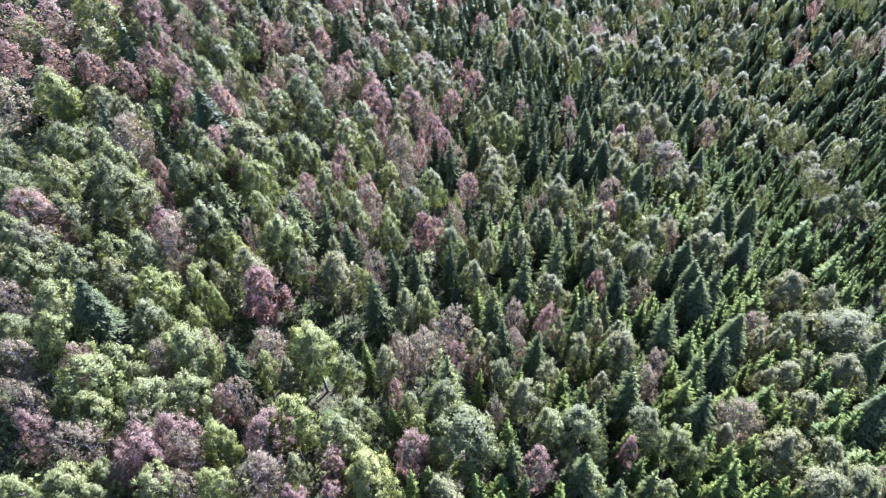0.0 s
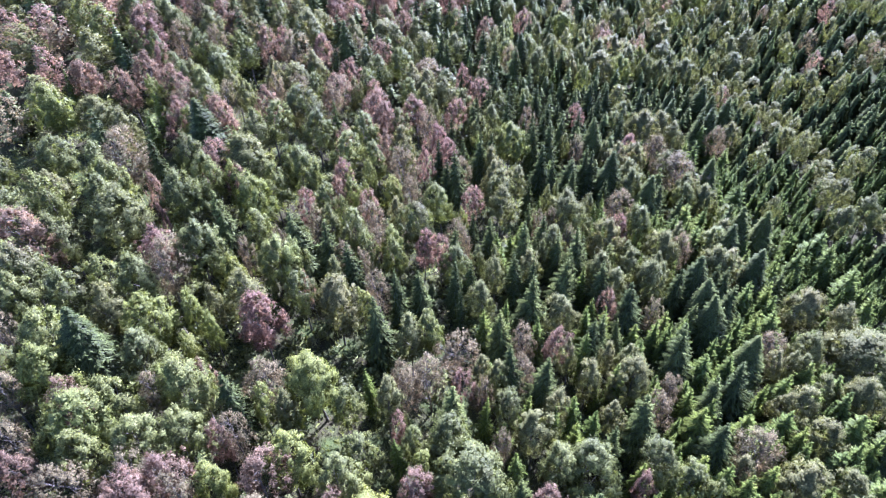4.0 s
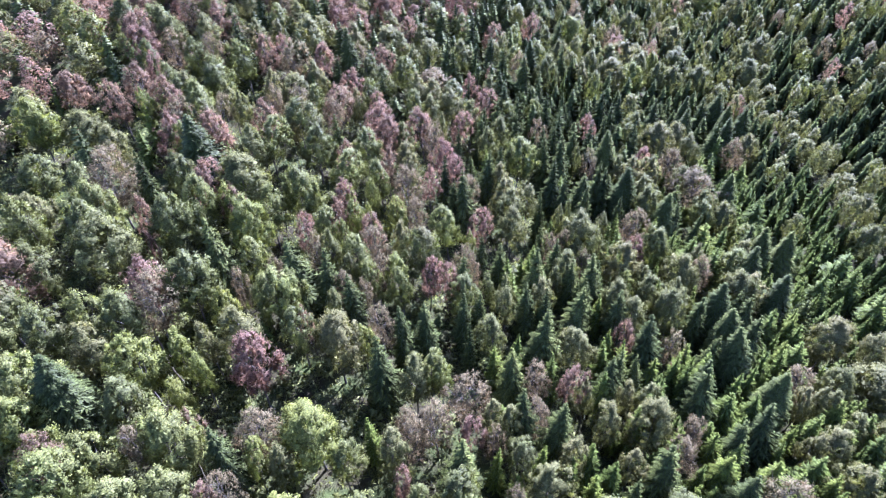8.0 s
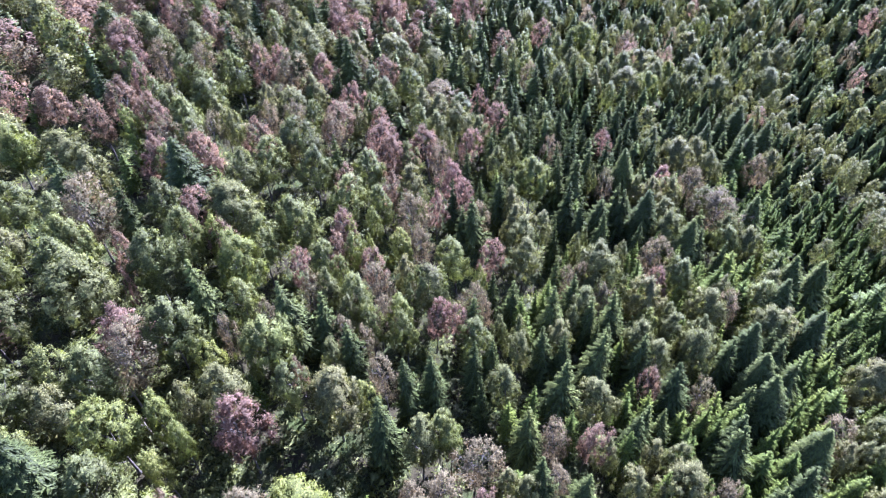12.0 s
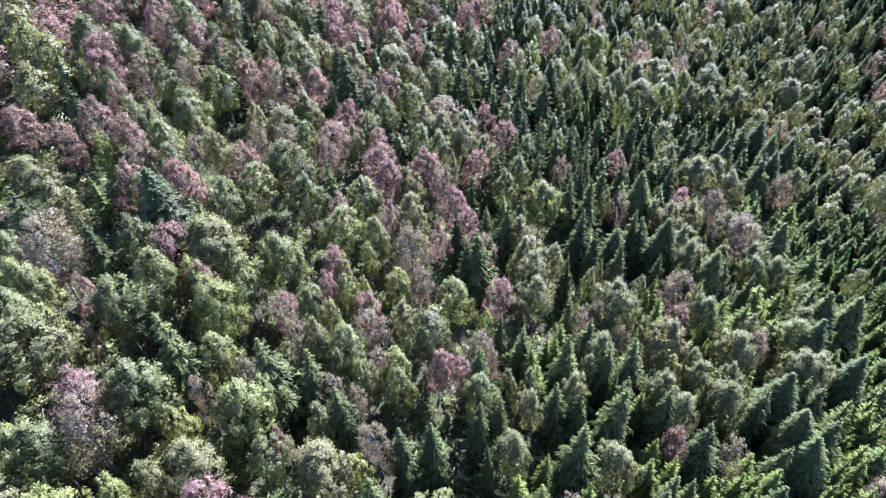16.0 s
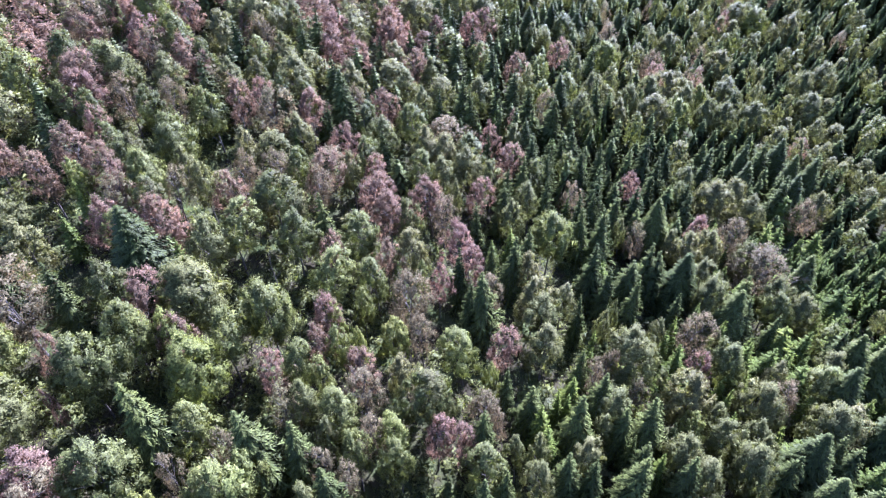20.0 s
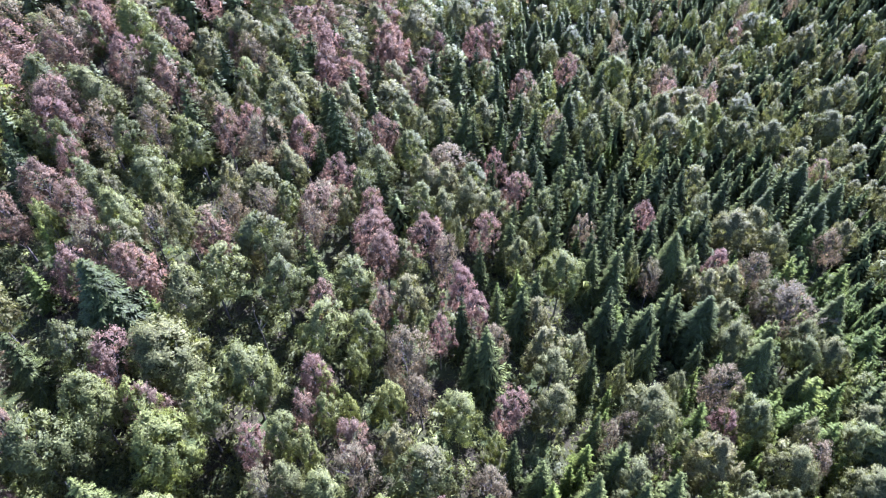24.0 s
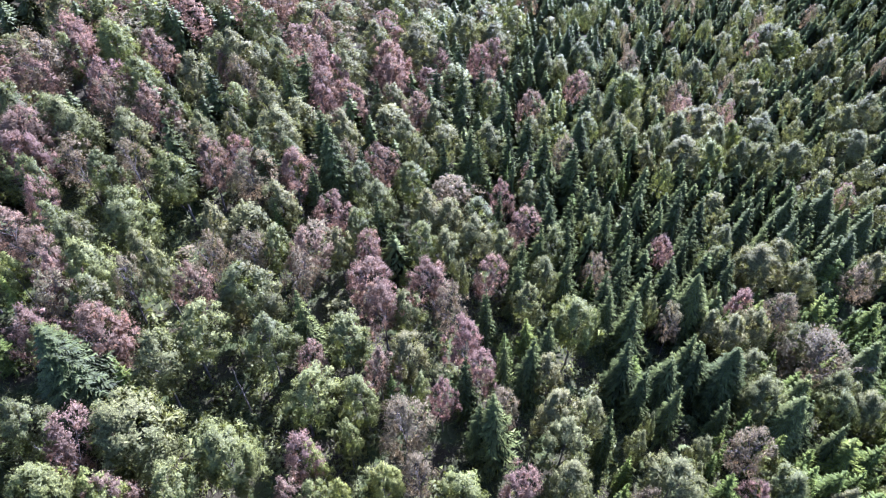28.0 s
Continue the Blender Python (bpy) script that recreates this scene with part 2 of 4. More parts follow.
def broad_crown(seed, count, size, lobes=62, top=15.6, base=6.6, radius=3.2, openness=0.0, narrow=0.5, ragged=0.52):
    """Leaves of a broadleaved crown, in lobes at the ends of rising limbs. Returns vertices, quads and the lobes' middles."""
    r = np.random.default_rng(seed)
    middles, sizes = [], []
    heavy, forked, lean = r.uniform(0, 6.3), r.uniform(0, 6.3), r.normal(size=2) * 0.05
    for i in range(lobes):
        f = (i + r.uniform(0.2, 0.8)) / lobes
        girth = (1 - max(0.0, (f - 0.22) / 0.78) ** 1.9) ** narrow * (0.72 + 0.28 * min(1.0, f / 0.22))
        reach = radius * (girth + 0.06) * r.uniform(0.66, 1.22)
        turn = 2.39996 * i + r.uniform(-0.6, 0.6)
        reach *= 1 + 0.2 * math.cos(turn - heavy) + 0.14 * math.cos(2 * turn - forked)
        lobe = radius * r.uniform(0.14, 0.36) * (1.1 - 0.35 * f)
        out = max(reach - lobe, 0.05)
        high = (top - base) * (f * 0.93 + r.uniform(-0.03, 0.03)) * (1 + 0.1 * math.cos(turn - heavy))
        middles.append((out * math.cos(turn) + lean[0] * high, out * math.sin(turn) + lean[1] * high, base + min(high, top - base - 0.3)))
        sizes.append(lobe)
    middles, sizes = np.array(middles), np.array(sizes)
    axis = np.array([0, 0, base + (top - base) * 0.4])
    inner = int(count * 0.24)
    total = count + inner
    pick = r.choice(lobes, total, p=sizes**2 / (sizes**2).sum())
    hull = unit((middles[pick] - axis) * (1, 1, 0.7))
    heading = unit(r.normal(size=(total, 3)) * 0.8 + hull * 0.8 + (0, 0, 0.2))
    depth = np.r_[r.uniform(0.6, 1.2, count), r.uniform(0.1, 0.6, inner)]
    spots = middles[pick] + heading * (sizes[pick] * depth)[:, None] * (1, 1, 1.5)
    spots[:, 2] -= 0.1 * np.linalg.norm(spots[:, :2], axis=1)
    normals = unit(heading * 0.8 + hull * 0.35 + r.normal(size=(total, 3)) * ragged + (0, 0, 0.2))
    length = size * r.uniform(0.7, 1.9, total)
    length[count:] = radius * r.uniform(0.17, 0.28, inner) * (1 - openness)
    v, f = leaves(spots, normals, length, length * r.uniform(0.34, 0.6, total), r, unit(heading + hull * 0.8 + (0, 0, 0.5)))
    soft = np.repeat(unit(heading * 0.7 + hull * 0.5 + normals * 0.35 + (0, 0, 0.1)), 3, axis=0)
    return v, facing(v, f, soft), soft, middles


def limbs(middles, base, seed, thick=0.07, twigs=0):
    """Boughs from the trunk out to the lobes, each one connected piece with its forking twigs."""
    r = np.random.default_rng(seed)
    pieces = []
    for m in middles:
        start = np.array([0, 0, max(base * 0.7, m[2] - np.linalg.norm(m[:2]) * r.uniform(0.9, 1.5) - 0.8)])
        bend = start * 0.45 + m * 0.55 + (0, 0, -0.25)
        knots = np.array([start, start * 0.5 + bend * 0.5, bend, bend * 0.5 + m * 0.5, m])
        verts, faces = tube(knots, [thick, thick * 0.82, thick * 0.65, thick * 0.45, thick * 0.22], 4)
        for i in range(twigs):
            ring = 1 + i % 4
            way = unit(unit(m - start) + r.normal(size=3) * 0.65 + (0, 0, 0.15))
            tip, _ = tube([knots[ring] + way * r.uniform(0.8, 2.1), knots[ring] + way * 2.2], [thick * 0.1, thick * 0.05], 4)
            n = len(verts)
            verts.extend(tip[:4])
            faces.extend((ring * 4 + k, ring * 4 + (k + 1) % 4, n + (k + 1) % 4, n + k) for k in range(4))
        pieces.append((verts, faces))
    return pieces


def spruce_crown(seed, whorls, spokes, sprays, top=16.0, base=1.6, radius=3.0, broad=0.1, spread=0.11, droop=0.5, uneven=1.0, taper=0.85, hull=0.6):
    """Needles of a spruce: uneven whorls of boughs that sink and lift again at the tip, each with hanging side sprays. Returns vertices and triangles."""
    r = np.random.default_rng(seed)
    verts, faces = [], []
    lopsided = r.uniform(0, 6.3)

    def add(points, *some):
        faces.extend(tuple(len(verts) + i for i in f) for f in some)
        verts.extend(points)

    for i in range(whorls):
        f = ((i + r.uniform(0.2, 0.8)) / whorls) ** 0.95
        z = base + (top - base) * f
        reach = radius * min(1.0, (1 - f) * 1.5) ** taper * r.uniform(0.78, 1.12) + 0.12
        offset = r.uniform(0, 6.3)
        count = spokes if f < 0.75 else max(5, spokes - 3)
        for k in range(count):
            turn = offset + 2 * math.pi * (k + r.uniform(-0.35, 0.35)) / count
            l = reach * (1 + uneven * r.uniform(-0.4, 0.18)) * (1 + 0.14 * math.cos(turn - lopsided))
            way, side = np.array([math.cos(turn), math.sin(turn), 0]), np.array([-math.sin(turn), math.cos(turn), 0])
            rise = r.uniform(0.15, 0.5) * f
            p0 = np.array([0, 0, min(z + r.uniform(-0.4, 0.4) * (top - base) / whorls, top - 0.3)])
            p1 = p0 + way * l * 0.5 + (0, 0, l * (rise - droop) * 0.62)
            p2 = p0 + way * l + (0, 0, l * (rise * 1.15 - droop * 0.9))
            w = broad + spread * l
            low = np.array([0, 0, -0.8 * w])
            add([p0, p1 - side * w + low, p2, p1 + side * w + low], (0, 1, 2), (0, 2, 3))
            for s in range(sprays):
                g = (s + 0.8) / (sprays + 0.3)
                c = p0 * (1 - g) ** 2 + p1 * 2 * g * (1 - g) + p2 * g**2
                for sign in (-1, 1):
                    d = unit(way * r.uniform(0.5, 1.0) + side * sign * r.uniform(0.5, 1.1) + (0, 0, r.uniform(-0.75, 0.05)))
                    q = l * (0.36 - 0.2 * g) * r.uniform(0.75, 1.25) + 0.12
                    n = np.cross(d, (0, 0, 1)) * 0.19 * q + (0, 0, 0.05 * q)
                    add([c + n, c - n, c + d * q], (0, 1, 2))
    ring = [np.array([0.36 * radius * math.cos(w), 0.5 * radius * math.sin(w), base + 0.5]) for w in np.arange(7) * 2 * math.pi / 7]
    add([*ring, np.array([0, 0, top - 0.6])], *[(k, (k + 1) % 7, 7) for k in range(7)])
    add([np.array([0.08, 0, top - 0.8]), np.array([-0.08, 0.05, top - 0.8]), np.array([0, 0, top + 0.1])], (0, 1, 2))
    v, f = np.array(verts), np.array(faces)
    round_about = unit(v * (1, 1, 0)) * 0.95 + (0, 0, 0.1)
    a, b, c = (v[f[:, i]] for i in range(3))
    own = np.cross(b - a, c - a)
    own *= np.where(own[:, 2:] < 0, -1, 1)
    bough = np.zeros_like(v)
    for i in range(3):
        bough[f[:, i]] += unit(own)
    soft = unit(round_about * hull + unit(bough) * 0.8)
    return v, facing(v, f, soft), soft


def trunk_tube(seed, top, thick, sway=0.3):
    r = np.random.default_rng(seed)
    zs = np.linspace(-0.9, top, 7)
    pts = [(sway * math.sin(z * 0.35 + seed) * z / top, sway * math.cos(z * 0.3 + seed) * z / top, z) for z in zs]
    return tube(pts, [thick * (1.25 if i == 0 else 1 - 0.88 * i / 6) for i in range(7)], 8)


BROAD_H, BROAD_W, SPRUCE_H, SPRUCE_W = 16.0, 6.5, 16.0, 5.5


def tree_kind(name, label, category, seeds, build, bark):
    """Prototypes of a kind: an empty at the foot with its trunk, boughs and crown. build(seed) gives the crown's mesh and the trunk's pieces."""
    made = []
    for seed in seeds:
        crown, wood = build(seed)
        foot = tagged(new(name), label, category, group=category + "s of the hillside forest")
        new("trunk", mesh_of("trunk", *gather(wood[:1]), [bark], True)).parent = foot
        for limb in wood[1:]:
            new("bough", mesh_of("bough", *gather([limb]), [bark], True)).parent = foot
        new("crown", crown).parent = foot
        made.append(foot)
    return made


def broad_kind(leaf, count, size, twigs=0, thick=0.07, **shape):
    def build(seed):
        v, f, soft, middles = broad_crown(seed, count, size, **shape)
        wood = [trunk_tube(seed, 12.0, 0.2)] + limbs(middles[3 :: len(middles) // (9 if twigs else 5)], 4.5, seed, thick, twigs)
        return mesh_of("crown", v, f, [leaf], True, soft), wood
    return build


def spruce_kind(leaf, whorls, spokes, sprays, **shape):
    def build(seed):
        v, f, soft = spruce_crown(seed, whorls, spokes, sprays, **shape)
        return mesh_of("crown", v, f, [leaf], True, soft), [trunk_tube(seed, 15.4, 0.19, 0.06)]
    return build


KINDS = {
    "S": tree_kind("spruce_tree", "dark green spruce with drooping boughs on a wooded slope", "spruce", range(1, 7), spruce_kind(NEEDLES, 19, 11, 8), SPRUCE_BARK),
    "SL": tree_kind("spruce_tree", "large dark green spruce with wide tiers of drooping boughs", "spruce", range(7, 10), spruce_kind(NEEDLES, 28, 14, 12, droop=0.42, uneven=0.5, spread=0.12), SPRUCE_BARK),
    "N": tree_kind("young_spruce_tree", "young bright green spruce in a dense stand", "spruce", range(11, 14), spruce_kind(YOUNG_NEEDLES, 17, 10, 7, droop=0.3), SPRUCE_BARK),
    "B": tree_kind("broadleaf_tree", "green broadleaved tree with a full rounded crown", "tree", range(21, 26), broad_kind(GREEN, 5200, 0.2), BARK),
    "Y": tree_kind("leafy_tree", "fresh light green broadleaved tree in full leaf", "tree", range(31, 33), broad_kind(FRESH, 5200, 0.21), BARK),
    "G": tree_kind("pale_tree", "pale grey-green tree with a tall feathery crown", "tree", range(41, 45), broad_kind(PALE, 5200, 0.19, narrow=0.74), BARK),
    "BL": tree_kind("broadleaf_tree", "large green broadleaved tree with a wide dense crown", "tree", range(121, 124), broad_kind(GREEN, 8000, 0.2, radius=4.2, lobes=90), BARK),
    "YL": tree_kind("leafy_tree", "large light green broadleaved tree in full leaf", "tree", range(131, 133), broad_kind(FRESH, 8500, 0.2, radius=4.2, lobes=90), BARK),
    "GL": tree_kind("pale_tree", "large grey-green tree with a wide feathery crown", "tree", range(141, 144), broad_kind(PALE, 8000, 0.19, narrow=0.66, radius=4.2, lobes=90), BARK),
    "PL": tree_kind("reddish_tree", "large dying tree with thin reddish-pink foliage", "tree", range(151, 153), broad_kind(PINK, 6500, 0.15, twigs=9, thick=0.07, openness=0.15, ragged=0.65, radius=4.2, lobes=80), BARK),
    "DL": tree_kind("dry_tree", "large half-bare tree with spreading grey-brown twigs", "tree", range(161, 163), broad_kind(DRY, 4400, 0.165, twigs=14, thick=0.07, openness=0.35, ragged=0.7, radius=4.2, lobes=80), BARK),
    "P": tree_kind("reddish_tree", "dying broadleaved tree with thin reddish-pink foliage", "tree", range(51, 55), broad_kind(PINK, 4200, 0.155, twigs=9, thick=0.06, openness=0.15, ragged=0.6), BARK),
    "D": tree_kind("dry_tree", "half-bare tree with grey-brown twigs and sparse leaves", "tree", range(61, 65), broad_kind(DRY, 3000, 0.17, twigs=14, thick=0.06, openness=0.35, ragged=0.7), BARK),
}
SIZE = {k: (SPRUCE_H, SPRUCE_W) if k[0] in "SN" else (BROAD_H, BROAD_W * (4.2 / 3.2 if "L" in k else 1)) for k in KINDS}
FAR = {
    "S": [spruce_crown(s, 26, 8, 1, radius=3.0, broad=0.16, spread=0.16, droop=0.7, uneven=0.45, taper=0.78, hull=1.5) for s in (71, 72, 73)],
    "N": [spruce_crown(s, 19, 9, 2, radius=3.0, droop=0.35, uneven=0.8, hull=0.8) for s in (74, 75)],
    "B": [broad_crown(s, 1450, 0.42, ragged=0.6)[:3] for s in (76, 77, 78)],
    "Y": [broad_crown(s, 1450, 0.42, ragged=0.6)[:3] for s in (79,)],
    "G": [broad_crown(s, 1450, 0.41, narrow=0.66, ragged=0.6)[:3] for s in (80, 81)],
    "P": [broad_crown(s, 1050, 0.36, ragged=0.5)[:3] for s in (82, 83)],
    "D": [broad_crown(s, 1000, 0.34, ragged=0.55, openness=0.2)[:3] for s in (84, 85)],
}
LOW = {k: [spruce_crown(s, 8, 6, 0, broad=0.1, spread=0.45, droop=0.8) for s in (86, 87)] if k[0] in "SN" else [broad_crown(s, 130, 1.2)[:3] for s in (88, 89)] for k in FAR}
STUFF = {
    "S": ("far_spruce_wood", "far stand of dark green spruces", NEEDLES),
    "N": ("young_spruce_wood", "far stand of young bright green spruces", YOUNG_NEEDLES),
    "B": ("far_broadleaf_wood", "far stand of green broadleaved trees", GREEN),
    "Y": ("far_leafy_wood", "far fresh green broadleaved trees", FRESH),
    "G": ("far_pale_wood", "far pale grey-green trees", PALE),
    "P": ("far_reddish_wood", "far dying trees with reddish foliage", PINK),
    "D": ("far_dry_wood", "far half-bare grey-brown trees", DRY),
}

# trees that stand out, plot by plot: place, height and crown width in metres
PLOTS = []
PLOTS.append(("D", [(-41.2, 72.3, 15.4, 7.4)]))
PLOTS.append(("P", [(-44.1, 77.7, 14.2, 6.6)]))
PLOTS.append(("G", [(-35.1, 102.5, 15.5, 9.2)]))
PLOTS.append(("S", [
    (23.3, 36.4, 16.5, 5.6), (29.1, 38.8, 14.7, 4.2), (19.5, 40.4, 16.5, 5.5), (10.5, 41.5, 14.3, 3.9),
    (-27.2, 51.0, 15.0, 4.4), (25.2, 51.3, 13.8, 3.6), (1.5, 52.8, 15.6, 4.9), (42.6, 53.0, 16.9, 5.8),
    (30.9, 54.5, 17.0, 5.9), (-46.8, 57.0, 17.5, 6.8), (76.0, 57.4, 17.5, 6.8), (15.8, 60.1, 15.8, 5.0),
    (11.6, 61.9, 15.3, 4.6), (45.7, 62.2, 15.5, 4.8), (51.4, 64.8, 17.0, 6.0), (-9.3, 67.3, 15.3, 4.7),
    (10.6, 69.0, 15.4, 4.7), (83.4, 69.6, 17.5, 6.8), (42.2, 70.1, 17.3, 6.2), (26.0, 70.5, 15.5, 4.8),
    (56.6, 71.8, 17.5, 6.8), (28.5, 73.1, 14.6, 4.1), (43.4, 73.1, 16.3, 5.4), (32.0, 73.4, 14.2, 3.8),
]))
PLOTS.append(("S", [
    (4.3, 74.0, 12.5, 2.6), (-6.4, 74.0, 14.7, 4.2), (-2.5, 76.1, 14.4, 4.0), (16.1, 76.5, 16.3, 5.4),
    (-14.1, 78.0, 15.7, 5.0), (3.7, 79.6, 14.2, 3.8), (52.3, 79.8, 17.5, 6.8), (36.0, 80.1, 16.8, 5.8),
    (47.6, 80.2, 14.9, 4.4), (5.7, 81.1, 13.2, 3.1), (-18.7, 82.7, 15.9, 5.1), (-23.0, 82.9, 16.8, 5.8),
    (14.7, 83.5, 14.9, 4.3), (18.0, 83.8, 14.0, 3.7), (56.5, 83.8, 17.4, 6.2), (52.8, 84.1, 17.5, 6.8),
    (23.5, 84.2, 16.2, 5.3), (-34.7, 84.4, 17.2, 6.0), (31.1, 85.3, 15.6, 4.9), (26.0, 87.7, 14.4, 4.0),
    (3.1, 88.5, 14.3, 3.9), (48.5, 89.5, 15.4, 4.7), (24.9, 90.2, 12.3, 2.5), (59.2, 90.7, 15.9, 5.1),
]))
PLOTS.append(("S", [
    (53.1, 90.8, 17.5, 6.8), (17.5, 92.0, 16.7, 5.7), (24.2, 92.6, 14.5, 4.1), (58.5, 93.0, 14.6, 4.1),
    (32.2, 93.0, 12.5, 2.6), (28.3, 93.2, 16.8, 5.7), (10.7, 94.1, 14.6, 4.2), (71.8, 94.7, 13.9, 3.6),
    (73.7, 94.9, 14.8, 4.3), (30.2, 95.1, 14.2, 3.9), (7.5, 96.6, 12.7, 2.7), (22.0, 97.4, 15.1, 4.5),
    (68.9, 97.4, 17.5, 6.8), (-51.4, 101.1, 14.7, 4.2), (19.7, 102.6, 13.9, 3.6), (-61.5, 104.0, 17.0, 5.9),
    (65.9, 105.4, 17.5, 6.8), (-44.3, 110.0, 17.5, 8.4), (4.9, 110.4, 16.6, 5.6), (2.7, 110.9, 13.4, 3.3),
    (73.1, 112.9, 17.5, 6.8), (78.3, 113.2, 17.5, 6.8), (21.4, 113.3, 12.9, 2.9), (69.6, 114.8, 17.0, 5.9),
]))
PLOTS.append(("S", [
    (1.1, 116.8, 13.6, 3.4), (58.4, 117.7, 14.7, 4.2), (31.9, 119.0, 15.0, 4.4), (40.3, 119.4, 13.5, 3.3),
    (50.6, 119.5, 17.5, 6.8), (54.6, 120.1, 15.3, 4.6), (7.1, 121.3, 13.3, 3.2), (27.5, 121.4, 14.3, 3.9),
    (10.4, 121.9, 15.5, 4.8), (-20.2, 122.2, 15.1, 4.5), (25.9, 124.7, 15.5, 4.8), (55.1, 125.3, 16.8, 5.8),
    (13.7, 125.9, 14.1, 3.8), (42.9, 126.6, 17.5, 6.8), (38.5, 127.2, 15.5, 4.8), (37.3, 129.3, 15.5, 4.8),
    (4.8, 131.6, 13.0, 3.0), (72.0, 133.2, 17.5, 6.8), (29.4, 134.4, 16.7, 5.7), (26.1, 135.8, 15.4, 4.7),
    (10.4, 138.7, 14.5, 4.1), (26.0, 139.5, 14.9, 4.4), (43.1, 142.3, 17.5, 6.8), (19.2, 142.7, 14.9, 4.3),
]))
PLOTS.append(("S", [
    (28.9, 142.9, 14.5, 4.0), (33.9, 143.1, 15.3, 4.6), (11.1, 144.2, 14.1, 3.8), (-12.4, 145.7, 14.0, 3.7),
    (14.8, 147.5, 15.0, 4.4), (30.9, 147.7, 15.4, 4.7), (39.6, 148.1, 15.6, 4.9), (-23.7, 151.1, 13.6, 3.4),
    (52.9, 151.1, 15.4, 4.7), (21.1, 151.8, 15.3, 4.7), (-46.0, 152.0, 17.1, 6.0), (-31.6, 153.6, 16.3, 5.4),
    (18.1, 154.5, 17.3, 6.2), (35.2, 154.7, 13.6, 3.4), (53.2, 155.0, 15.5, 4.8), (45.5, 156.1, 14.6, 4.1),
    (8.0, 156.5, 13.2, 3.1), (-21.3, 157.7, 17.5, 6.5), (-16.0, 157.8, 15.1, 4.5), (22.6, 157.9, 14.9, 4.3),
    (29.5, 158.8, 15.0, 4.5), (25.9, 162.7, 13.6, 3.4), (35.6, 162.7, 15.3, 4.7), (49.2, 162.9, 15.7, 5.0),
]))
PLOTS.append(("S", [
    (81.2, 163.0, 17.5, 6.4), (28.6, 163.5, 16.0, 5.2), (84.8, 163.8, 17.5, 6.8), (18.4, 163.8, 15.7, 5.0),
    (65.6, 164.1, 16.2, 5.3), (-24.5, 164.9, 16.2, 5.3), (72.6, 166.4, 17.5, 6.8), (-1.8, 166.8, 14.2, 3.8),
    (5.3, 168.0, 15.7, 5.0), (53.7, 169.8, 16.1, 5.2), (63.7, 169.8, 17.2, 6.1), (48.6, 170.0, 15.9, 5.1),
    (-44.0, 170.7, 16.7, 5.7), (2.6, 171.2, 16.6, 5.6), (93.8, 172.9, 17.5, 6.8), (88.3, 174.0, 17.5, 6.8),
    (74.5, 174.7, 17.5, 6.5), (11.4, 174.8, 15.4, 4.7), (25.7, 175.2, 17.2, 6.1), (-31.2, 175.7, 16.8, 5.8),
    (82.9, 179.3, 17.3, 6.1), (19.7, 179.7, 16.5, 5.6), (89.4, 182.6, 17.5, 6.8), (-15.8, 183.1, 13.9, 3.6),
]))
PLOTS.append(("S", [
    (16.4, 183.3, 16.6, 5.6), (-30.5, 183.8, 16.4, 5.5), (29.2, 188.0, 17.5, 6.6), (11.4, 192.0, 17.0, 5.9),
    (-3.7, 193.0, 16.0, 5.2), (40.7, 193.3, 16.7, 5.7), (2.5, 194.0, 17.0, 5.9), (6.6, 201.2, 15.5, 4.9),
    (33.6, 205.0, 17.0, 5.9), (85.7, 208.3, 17.2, 6.1), (2.1, 208.6, 16.8, 5.8), (-2.6, 209.4, 17.5, 6.8),
    (42.2, 214.0, 17.5, 6.4), (17.7, 217.7, 15.3, 4.7), (24.9, 228.9, 17.5, 6.8), (34.9, 240.9, 17.5, 6.8),
    (44.2, 244.1, 17.5, 6.8), (61.6, 255.7, 17.5, 6.8),
]))
PLOTS.append(("N", [
    (-3.4, 36.9, 12.0, 2.9), (16.4, 37.1, 12.3, 3.2), (5.0, 37.6, 12.5, 3.3), (11.3, 37.9, 11.7, 2.8),
    (45.3, 39.3, 12.6, 3.4), (47.1, 40.8, 13.2, 3.9), (23.2, 41.2, 10.6, 1.9), (54.0, 41.3, 12.9, 3.6),
    (38.0, 41.4, 11.9, 2.9), (40.8, 41.5, 13.0, 3.7), (51.2, 41.6, 13.4, 4.0), (43.9, 42.9, 13.5, 5.1),
    (29.3, 43.1, 12.2, 3.1), (48.3, 44.7, 12.8, 3.5), (44.3, 45.7, 13.5, 4.3), (10.4, 45.8, 12.8, 3.6),
    (58.1, 46.4, 13.5, 4.7), (33.4, 46.5, 11.3, 2.5), (-5.5, 47.2, 11.3, 2.4), (28.0, 47.4, 12.3, 3.2),
    (41.6, 48.1, 13.5, 4.3), (69.0, 48.5, 13.5, 6.1), (50.0, 48.8, 13.5, 5.0), (38.7, 49.2, 13.5, 4.2),
]))
